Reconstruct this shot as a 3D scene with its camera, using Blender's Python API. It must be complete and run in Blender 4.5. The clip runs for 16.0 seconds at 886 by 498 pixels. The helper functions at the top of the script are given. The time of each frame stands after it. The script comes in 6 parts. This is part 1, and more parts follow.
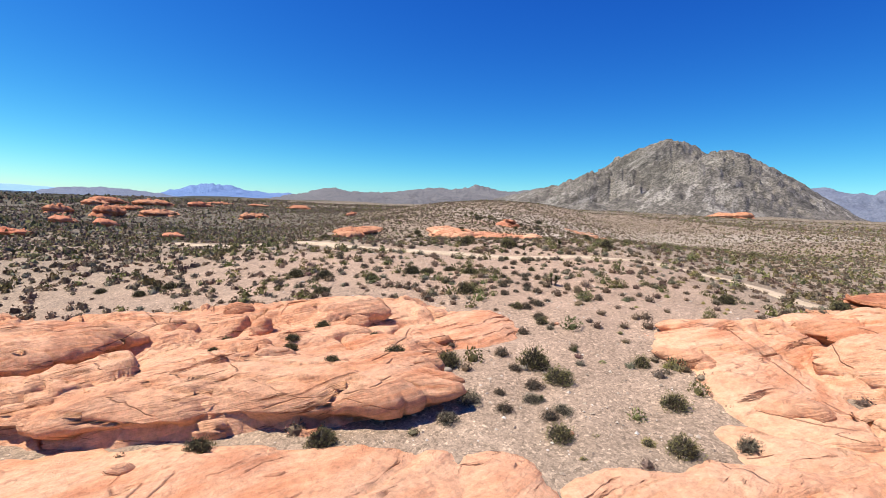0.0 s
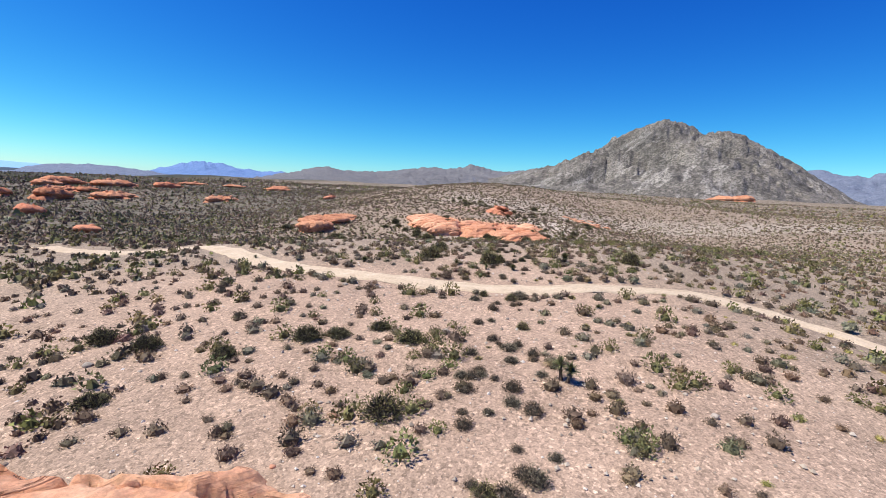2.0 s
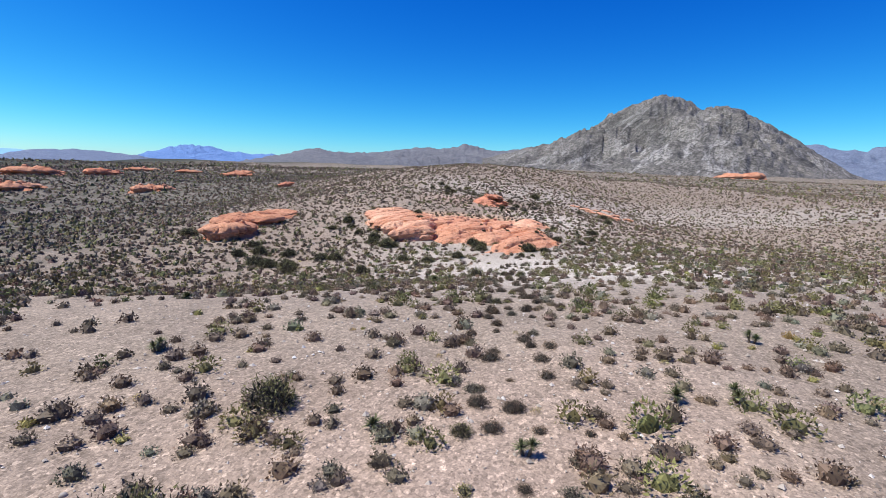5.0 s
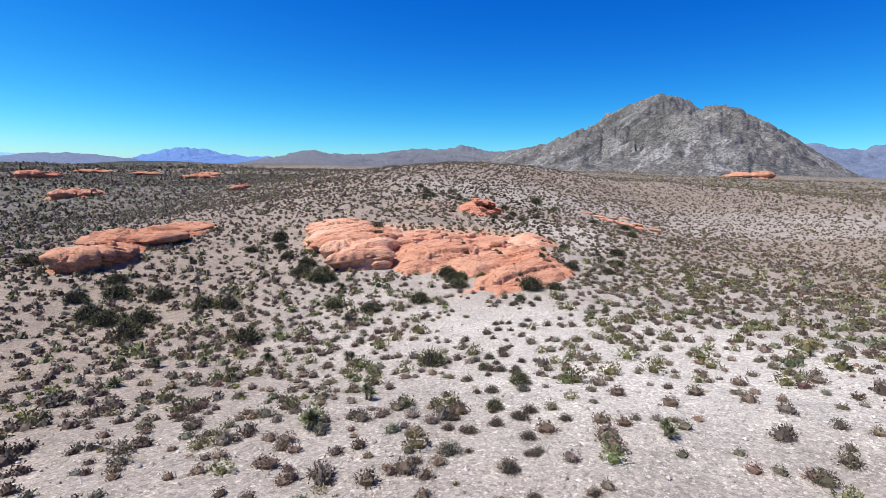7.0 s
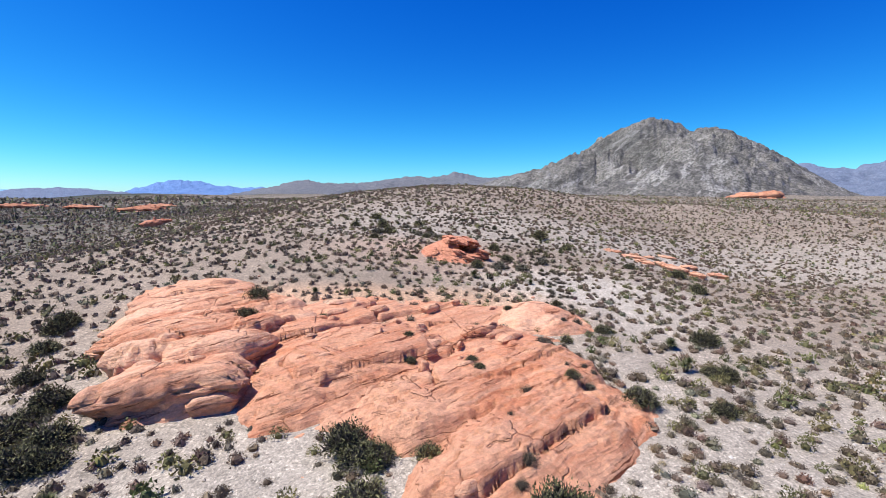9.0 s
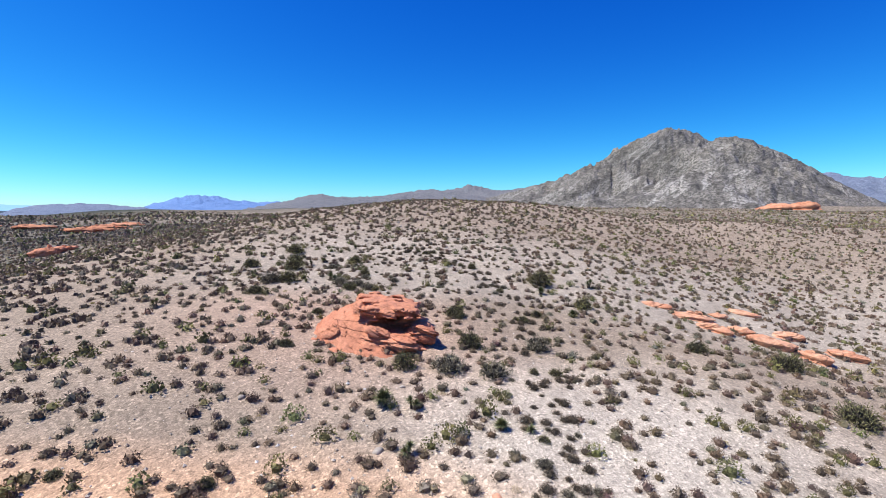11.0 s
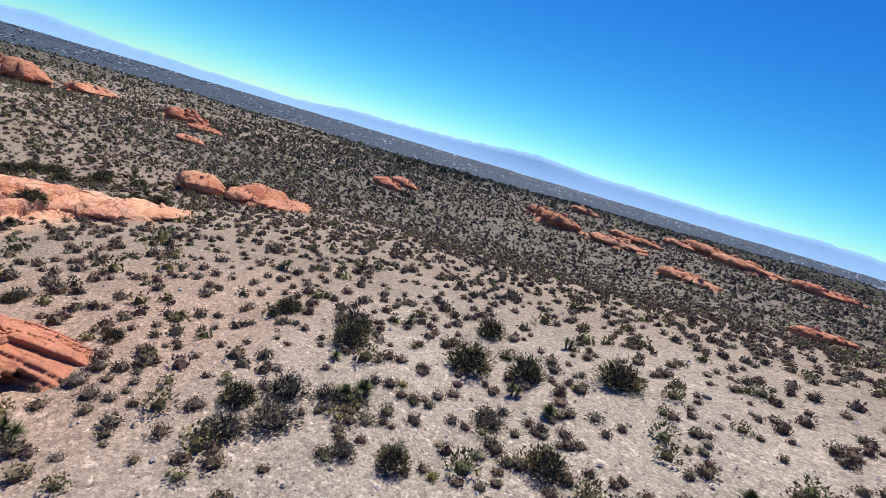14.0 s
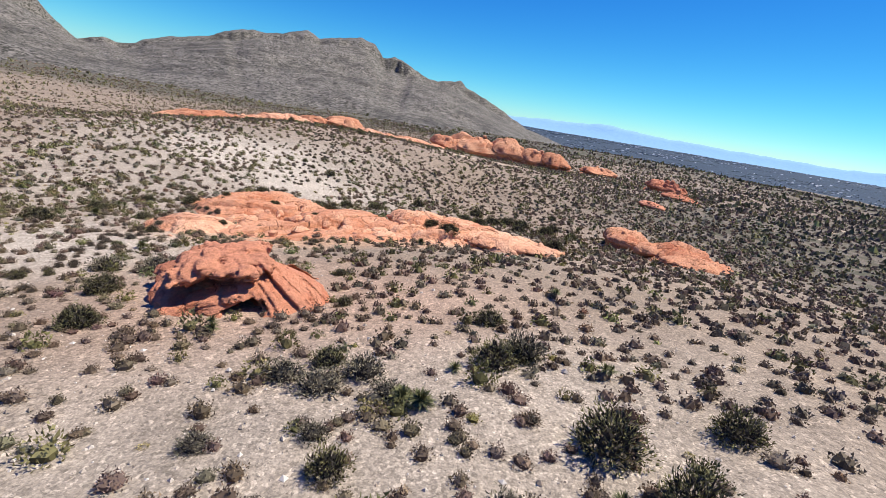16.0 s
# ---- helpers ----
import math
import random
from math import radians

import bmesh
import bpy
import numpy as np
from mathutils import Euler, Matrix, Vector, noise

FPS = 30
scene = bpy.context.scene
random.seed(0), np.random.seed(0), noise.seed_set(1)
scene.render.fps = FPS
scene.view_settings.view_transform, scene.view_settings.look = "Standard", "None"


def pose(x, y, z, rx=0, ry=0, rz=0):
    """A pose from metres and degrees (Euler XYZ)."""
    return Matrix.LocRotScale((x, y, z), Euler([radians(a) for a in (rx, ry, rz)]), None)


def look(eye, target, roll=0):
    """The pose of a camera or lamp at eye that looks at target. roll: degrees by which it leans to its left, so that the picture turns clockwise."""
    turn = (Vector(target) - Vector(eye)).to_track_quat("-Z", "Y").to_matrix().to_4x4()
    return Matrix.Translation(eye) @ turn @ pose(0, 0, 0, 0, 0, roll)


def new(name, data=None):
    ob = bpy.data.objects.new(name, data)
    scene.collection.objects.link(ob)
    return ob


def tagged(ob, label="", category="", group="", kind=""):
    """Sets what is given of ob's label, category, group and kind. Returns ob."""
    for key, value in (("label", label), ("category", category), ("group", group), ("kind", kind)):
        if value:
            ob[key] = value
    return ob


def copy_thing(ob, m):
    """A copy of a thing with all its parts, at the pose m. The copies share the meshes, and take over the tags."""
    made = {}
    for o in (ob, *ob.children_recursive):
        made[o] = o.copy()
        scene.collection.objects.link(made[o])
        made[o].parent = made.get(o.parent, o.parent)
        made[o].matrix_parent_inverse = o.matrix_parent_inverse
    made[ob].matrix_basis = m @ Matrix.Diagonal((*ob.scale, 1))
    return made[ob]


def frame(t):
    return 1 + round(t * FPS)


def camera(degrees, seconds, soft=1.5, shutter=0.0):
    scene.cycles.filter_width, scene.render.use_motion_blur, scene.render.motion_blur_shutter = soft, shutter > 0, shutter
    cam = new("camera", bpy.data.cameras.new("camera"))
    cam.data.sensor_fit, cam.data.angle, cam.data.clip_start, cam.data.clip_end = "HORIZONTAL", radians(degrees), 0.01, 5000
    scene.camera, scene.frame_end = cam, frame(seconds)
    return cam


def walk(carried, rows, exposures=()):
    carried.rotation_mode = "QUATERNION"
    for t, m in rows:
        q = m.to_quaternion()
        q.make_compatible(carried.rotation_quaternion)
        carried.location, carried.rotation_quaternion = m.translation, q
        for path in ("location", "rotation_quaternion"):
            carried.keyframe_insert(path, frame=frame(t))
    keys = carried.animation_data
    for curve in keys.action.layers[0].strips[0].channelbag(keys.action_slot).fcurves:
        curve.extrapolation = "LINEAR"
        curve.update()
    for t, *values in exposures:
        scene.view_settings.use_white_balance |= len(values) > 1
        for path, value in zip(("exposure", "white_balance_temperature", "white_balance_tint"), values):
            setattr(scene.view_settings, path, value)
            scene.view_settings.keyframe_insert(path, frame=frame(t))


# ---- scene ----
cam = camera(86.0, 16.0, soft=0.75)
PATH = [
    (0, (4.669, 18.158, 13.701), (4.644, 20.150, 13.525), 2.2),
    (0.5, (5.237, 21.289, 13.944), (5.220, 23.281, 13.767), 2.4),
    (1, (5.783, 24.685, 14.271), (5.771, 26.676, 14.085), 2.5),
    (1.5, (6.442, 28.391, 14.696), (6.435, 30.379, 14.476), 2.5),
    (2, (7.067, 32.349, 15.010), (7.068, 34.332, 14.751), 2.6),
    (2.5, (7.665, 36.494, 15.263), (7.671, 38.474, 14.977), 2.8),
    (3, (8.271, 40.645, 15.450), (8.277, 42.621, 15.139), 2.9),
    (3.5, (8.916, 45.103, 15.493), (8.922, 47.076, 15.167), 3.0),
    (4, (9.464, 49.820, 15.536), (9.477, 51.793, 15.213), 2.5),
    (4.5, (10.039, 54.562, 15.665), (10.058, 56.533, 15.329), 1.9),
    (4.7, (10.273, 56.323, 15.724), (10.295, 58.294, 15.385), 1.8),
    (6.8, (13.763, 77.104, 15.268), (13.791, 79.077, 14.939), 1.8),
    (7, (14.106, 79.335, 15.203), (14.138, 81.307, 14.870), 1.4),
    (7.5, (15.035, 85.359, 14.856), (15.078, 87.333, 14.534), 0.8),
    (8, (16.092, 91.773, 14.583), (16.138, 93.750, 14.286), 0.4),
    (8.5, (17.125, 97.904, 14.602), (17.170, 99.887, 14.342), 0.3),
    (9, (18.205, 104.004, 14.787), (18.252, 105.991, 14.565), 0.2),
    (9.2, (18.653, 106.358, 14.904), (18.700, 108.347, 14.696), 0.0),
    (11.3, (24.962, 127.902, 15.551), (24.911, 129.896, 15.402), -0.3),
    (11.5, (25.627, 130.471, 15.510), (25.461, 132.460, 15.389), 1.0),
    (12, (27.096, 137.048, 15.330), (26.472, 138.948, 15.298), 5.8),
    (12.5, (28.118, 144.391, 15.344), (26.870, 145.953, 15.349), 12.4),
    (13, (28.597, 151.048, 15.766), (26.840, 152.002, 15.691), 15.9),
    (13.5, (28.187, 156.533, 16.594), (26.213, 156.734, 16.348), 15.5),
    (14, (26.910, 160.965, 17.468), (24.998, 160.530, 17.076), 16.4),
    (14.5, (24.935, 163.921, 17.683), (23.302, 162.892, 17.159), 16.1),
    (15, (22.691, 165.882, 17.699), (21.476, 164.405, 17.112), 13.0),
    (15.5, (20.568, 166.550, 17.419), (19.667, 164.858, 16.850), 12.1),
    (16, (18.808, 166.054, 16.977), (18.190, 164.233, 16.429), 9.6),
]
LIGHT = [(0, 0.44, 7050, 10), (1.0, 0.42, 6900, 10), (2.5, 0.36, 6400, 10), (4.5, 0.27, 6050, 10), (7.0, 0.28, 6000, 10), (9.2, 0.42, 6080, 10), (11.3, 0.46, 6250, 10), (12.5, 0.34, 6400, 10), (13.5, 0.22, 6550, 10), (14.5, 0.21, 6650, 10), (16.0, 0.32, 6700, 10)]
walk(cam, [(t, look(eye, target, roll)) for t, eye, target, roll in PATH], LIGHT)


# ---------------------------------------------------------------- light and air
SUN_AZ, SUN_EL = 95.0, 60.0          # degrees to the left of +y, degrees above the horizon
sun_dir = Vector((-math.sin(radians(SUN_AZ)) * math.cos(radians(SUN_EL)), math.cos(radians(SUN_AZ)) * math.cos(radians(SUN_EL)), math.sin(radians(SUN_EL))))
sun_data = bpy.data.lights.new("sun", "SUN")
sun_data.energy, sun_data.angle, sun_data.color = 5.0, radians(0.53), (1.0, 0.945, 0.86)
sun = new("sun", sun_data)
sun.rotation_euler = sun_dir.to_track_quat("Z", "Y").to_euler()
sun.location = (0, 100, 400)

world = bpy.data.worlds.new("sky")
scene.world = world
world.use_nodes = True
wn = world.node_tree.nodes
wl = world.node_tree.links
wn.clear()
w_out = wn.new("ShaderNodeOutputWorld")
w_bg = wn.new("ShaderNodeBackground")
w_sky = wn.new("ShaderNodeTexSky")
w_sky.sky_type = "NISHITA"
w_sky.sun_disc = False
w_sky.sun_elevation = radians(SUN_EL)
w_sky.sun_rotation = radians(-SUN_AZ)
w_sky.altitude = 1300
w_sky.air_density, w_sky.dust_density, w_sky.ozone_density = 1.0, 0.25, 2.0
w_sep = wn.new("ShaderNodeSeparateColor")
w_com = wn.new("ShaderNodeCombineColor")
wl.new(w_sky.outputs[0], w_sep.inputs[0])
# the deep azure of dry air: blue overhead, pale at the rim
for k, (power, gain) in enumerate(((2.4, 0.034), (1.60, 0.288), (0.85, 1.53))):
    w_pow, w_mul = wn.new("ShaderNodeMath"), wn.new("ShaderNodeMath")
    w_pow.operation, w_mul.operation = "POWER", "MULTIPLY"
    w_pow.inputs[1].default_value, w_mul.inputs[1].default_value = power, gain
    wl.new(w_sep.outputs[k], w_pow.inputs[0])
    wl.new(w_pow.outputs[0], w_mul.inputs[0])
    wl.new(w_mul.outputs[0], w_com.inputs[k])
wl.new(w_com.outputs[0], w_bg.inputs["Color"])
w_bg.inputs["Strength"].default_value = 0.096
wl.new(w_bg.outputs[0], w_out.inputs["Surface"])

# ---------------------------------------------------------------- numeric helpers


def hashed(ix, iy, seed):
    """Even random numbers for lattice points."""
    n = (ix.astype(np.int64) * 374761393 + iy.astype(np.int64) * 668265263 + seed * 974634777) & 0xFFFFFFFF
    n = ((n ^ (n >> 13)) * 1274126177) & 0xFFFFFFFF
    n = n ^ (n >> 16)
    return (n & 0xFFFFFF) / float(0xFFFFFF)


def value_noise(x, y, seed=0):
    ix, iy = np.floor(x), np.floor(y)
    fx, fy = x - ix, y - iy
    fx, fy = fx * fx * (3 - 2 * fx), fy * fy * (3 - 2 * fy)
    a, b = hashed(ix, iy, seed), hashed(ix + 1, iy, seed)
    c, d = hashed(ix, iy + 1, seed), hashed(ix + 1, iy + 1, seed)
    return (a + (b - a) * fx) * (1 - fy) + (c + (d - c) * fx) * fy


def fbm(x, y, octaves=4, seed=0, gain=0.5):
    """Layered noise about 0, within about -1 to 1."""
    x, y = np.asarray(x, float), np.asarray(y, float)
    total, amp, norm = 0.0, 1.0, 0.0
    for o in range(octaves):
        c, s = math.cos(0.7 * o), math.sin(0.7 * o)
        total = total + amp * (value_noise((c * x - s * y) * 2**o + 31.7 * o, (s * x + c * y) * 2**o - 17.3 * o, seed + o) * 2 - 1)
        norm += amp
        amp *= gain
    return total / norm


def worley(x, y, seed=0):
    """Distance to the nearest and to the second cell point, and the nearest cell's random number."""
    ix, iy = np.floor(x), np.floor(y)
    f1, f2, who = np.full(x.shape, 9.0), np.full(x.shape, 9.0), np.zeros(x.shape)
    for dx in (-1, 0, 1):
        for dy in (-1, 0, 1):
            cx, cy = ix + dx, iy + dy
            d = np.hypot(cx + hashed(cx, cy, seed) - x, cy + hashed(cx, cy, seed + 7) - y)
            near = d < f1
            f2 = np.where(near, f1, np.minimum(f2, d))
            who = np.where(near, hashed(cx, cy, seed + 13), who)
            f1 = np.where(near, d, f1)
    return f1, f2, who


def smooth(a, b, v):
    u = np.clip((v - a) / (b - a), 0, 1)
    return u * u * (3 - 2 * u)


# ---------------------------------------------------------------- the lie of the land
# heights on a 20 m lattice; one row for each x from -60, y from 20
LAND = np.array([
    [5.6, 6.2, 6.7, 7.1, 7.3, 6.5, 5.1, 4.8, 6.6, 9.2],
    [5.1, 6.0, 7.3, 7.5, 6.6, 6.1, 5.9, 5.4, 7.1, 10.4],
    [5.1, 6.1, 8.4, 8.8, 4.8, 5.2, 8.2, 8.7, 9.1, 11.8],
    [6.5, 8.9, 10.2, 10.6, 3.0, 4.1, 9.5, 12.0, 14.6, 15.7],
    [7.3, 9.3, 10.4, 11.4, 6.2, 5.8, 9.0, 10.4, 15.4, 17.6],
    [6.4, 6.0, 7.2, 9.9, 8.3, 4.6, 6.6, 8.2, 12.6, 17.2],
    [4.1, 4.2, 5.5, 7.3, 7.3, 4.9, 4.3, 4.5, 7.9, 13.7],
])
LX, LY, LD = -60.0, 20.0, 20.0


def spline(u):
    u = np.abs(u)
    return np.where(u < 1, (4 - 6 * u**2 + 3 * u**3) / 6, np.where(u < 2, (2 - u) ** 3 / 6, 0))


def broad(x, y):
    z = 8.5 + 0.012 * (np.clip(y, -200, 650) - 100) + 0.0 * x
    # the basin, below the plain towards the city
    away = np.hypot(x - 15, y - 120)
    basin = smooth(170, 1000, -x * 0.9 + np.maximum(-y - 100, 0) * 0.3)
    return z * (1 - basin) + (-46 + 0.017 * np.maximum(away - 1000, 0)) * basin


def land(x, y, fine=True):
    """The height of the bare ground."""
    x, y = np.asarray(x, float), np.asarray(y, float)
    nx, ny = LAND.shape
    ex, ey = LX + LD * (nx - 1), LY + LD * (ny - 1)
    gx, gy = np.clip(x, LX, ex), np.clip(y, LY, ey)
    fade = np.exp(-((x - gx) ** 2 + (y - gy) ** 2) / 45.0**2)
    z = np.zeros(np.broadcast(x, y).shape)
    iu, iv = np.floor((gx - LX) / LD).astype(int), np.floor((gy - LY) / LD).astype(int)
    for a in (-1, 0, 1, 2):
        for b in (-1, 0, 1, 2):
            i, j = iu + a, iv + b
            z = z + LAND[np.clip(i, 0, nx - 1), np.clip(j, 0, ny - 1)] * spline((gx - LX) / LD - i) * spline((gy - LY) / LD - j)
    z = broad(x, y) + fade * (z - broad(gx, gy))
    if fine:
        z = z + 0.35 * fbm(x / 9, y / 9, 3, 3) + 0.10 * fbm(x / 2.1, y / 2.1, 3, 5)
        outer = smooth(150, 420, np.hypot(x - 15, y - 120))
        z = z + outer * 5.0 * fbm(x / 90, y / 90, 4, 11)
    return z


def mesh_from(name, verts, faces, smooth_shade=True):
    me = bpy.data.meshes.new(name)
    verts, faces = np.asarray(verts, np.float32), np.asarray(faces, np.int32)
    k = faces.shape[1]
    me.vertices.add(len(verts))
    me.vertices.foreach_set("co", verts.ravel())
    me.loops.add(faces.size)
    me.loops.foreach_set("vertex_index", faces.ravel())
    me.polygons.add(len(faces))
    me.polygons.foreach_set("loop_start", np.arange(0, faces.size, k, dtype=np.int32))
    me.polygons.foreach_set("use_smooth", np.full(len(faces), smooth_shade, bool))
    me.update(calc_edges=True)
    return me


def paint(me, name, colours):
    at = me.attributes.new(name, "FLOAT_COLOR", "POINT")
    c = np.ones((len(me.vertices), 4), np.float32)
    c[:, :3] = colours
    at.data.foreach_set("color", c.ravel())


def grid_faces(nu, nv):
    i = np.arange(nu * nv).reshape(nu, nv)
    return np.stack([i[:-1, :-1], i[1:, :-1], i[1:, 1:], i[:-1, 1:]], -1).reshape(-1, 4)


def part(name, me, mat, parent, label=""):
    ob = new(name, me)
    if not me.materials:
        me.materials.append(mat)
    ob.parent = parent
    if label:
        ob["label"] = label
    return ob


# ---------------------------------------------------------------- materials


def nodes_of(name):
    m = bpy.data.materials.new(name)
    m.use_nodes = True
    nt = m.node_tree
    nt.nodes.clear()
    out, bsdf = nt.nodes.new("ShaderNodeOutputMaterial"), nt.nodes.new("ShaderNodeBsdfPrincipled")
    nt.links.new(bsdf.outputs[0], out.inputs[0])
    bsdf.inputs["Specular IOR Level"].default_value = 0.2
    return m, nt, bsdf


class Graph:
    """Short hand for a node tree."""

    def __init__(self, nt, bsdf):
        self.nt, self.bsdf = nt, bsdf
        self.pos = nt.nodes.new("ShaderNodeNewGeometry").outputs["Position"]

    def scaled(self, x, y, z, src=None):
        n = self.nt.nodes.new("ShaderNodeVectorMath")
        n.operation = "MULTIPLY"
        self.nt.links.new(src or self.pos, n.inputs[0])
        n.inputs[1].default_value = (x, y, z)
        return n.outputs[0]

    def noise(self, scale, detail=4, rough=0.55, src=None, distort=0.0):
        n = self.nt.nodes.new("ShaderNodeTexNoise")
        n.inputs["Scale"].default_value, n.inputs["Detail"].default_value = scale, detail
        n.inputs["Roughness"].default_value, n.inputs["Distortion"].default_value = rough, distort
        self.nt.links.new(src or self.pos, n.inputs["Vector"])
        return n.outputs["Fac"]

    def cells(self, scale, out="Distance", src=None, feature="F1"):
        n = self.nt.nodes.new("ShaderNodeTexVoronoi")
        n.feature = feature
        n.inputs["Scale"].default_value = scale
        self.nt.links.new(src or self.pos, n.inputs["Vector"])
        return n.outputs[out]

    def ramp(self, src, *stops):
        n = self.nt.nodes.new("ShaderNodeValToRGB")
        while len(n.color_ramp.elements) < len(stops):
            n.color_ramp.elements.new(0.5)
        for e, (p, c) in zip(n.color_ramp.elements, stops):
            e.position = p
            e.color = (*c, 1) if hasattr(c, "__len__") else (c, c, c, 1)
        self.nt.links.new(src, n.inputs[0])
        return n.outputs[0]

    def mix(self, fac, a, b, blend="MIX"):
        n = self.nt.nodes.new("ShaderNodeMix")
        n.data_type, n.blend_type = "RGBA", blend
        for sock, v in ((n.inputs[0], fac), (n.inputs[6], a), (n.inputs[7], b)):
            if hasattr(v, "is_linked"):
                self.nt.links.new(v, sock)
            elif hasattr(v, "__len__"):
                sock.default_value = (*v, 1)
            else:
                sock.default_value = v
        return n.outputs[2]

    def maths(self, op, a, b=0.0):
        n = self.nt.nodes.new("ShaderNodeMath")
        n.operation = op
        for sock, v in ((n.inputs[0], a), (n.inputs[1], b)):
            if hasattr(v, "is_linked"):
                self.nt.links.new(v, sock)
            else:
                sock.default_value = v
        return n.outputs[0]

    def attr(self, name):
        n = self.nt.nodes.new("ShaderNodeAttribute")
        n.attribute_name = name
        return n.outputs["Color"]

    def island(self):
        return self.nt.nodes.new("ShaderNodeNewGeometry").outputs["Random Per Island"]

    def any_object(self):
        return self.nt.nodes.new("ShaderNodeObjectInfo").outputs["Random"]

    def colour(self, src):
        self.nt.links.new(src, self.bsdf.inputs["Base Color"])

    def rough(self, v):
        self.bsdf.inputs["Roughness"].default_value = v

    def bump(self, height, strength, distance):
        n = self.nt.nodes.new("ShaderNodeBump")
        n.inputs["Strength"].default_value, n.inputs["Distance"].default_value = strength, distance
        self.nt.links.new(height, n.inputs["Height"])
        self.nt.links.new(n.outputs[0], self.bsdf.inputs["Normal"])


def ground_material():
    m, nt, b = nodes_of("stony desert soil")
    g = Graph(nt, b)
    soil = g.attr("soil")
    cover = g.attr("cover")
    speck = g.mix(1.0, g.ramp(g.cells(11.0, "Color"), (0.0, 0.55), (0.4, 0.92), (0.75, 1.06), (1.0, 1.7)), g.ramp(g.cells(3.6, "Color"), (0.0, 0.90), (0.6, 1.0), (0.92, 1.03), (1.0, 1.25)), "MULTIPLY")
    patch = g.ramp(g.noise(0.35, 5, 0.6), (0.3, 0.86), (0.7, 1.14))
    grit = g.mix(1.0, g.ramp(g.noise(30, 3, 0.7), (0.3, 0.82), (0.7, 1.16)), g.ramp(g.cells(24.0, "Color"), (0.0, 0.62), (0.5, 0.95), (0.8, 1.1), (1.0, 1.7)), "MULTIPLY")
    c = g.mix(1.0, soil, speck, "MULTIPLY")
    c = g.mix(1.0, c, patch, "MULTIPLY")
    c = g.mix(1.0, c, grit, "MULTIPLY")
    # low scrub far off, as spots on the soil
    spots = g.ramp(g.cells(0.42, src=g.scaled(1, 1, 0.2)), (0.44, 1.0), (0.62, 0.0))
    drift = g.ramp(g.noise(0.03, 4, 0.6), (0.35, 0.5), (0.7, 1.0))
    hue = g.mix(g.cells(0.42, "Color", src=g.scaled(1, 1, 0.2)), (0.060, 0.066, 0.034), (0.085, 0.080, 0.052))
    fac = g.maths("MULTIPLY", g.maths("MULTIPLY", spots, drift), cover)
    c = g.mix(fac, c, hue)
    g.colour(c)
    g.rough(0.95)
    h = g.maths("ADD", g.maths("MULTIPLY", g.cells(14.0), 0.5), g.noise(5, 5, 0.65))
    g.bump(h, 0.55, 0.05)
    return m


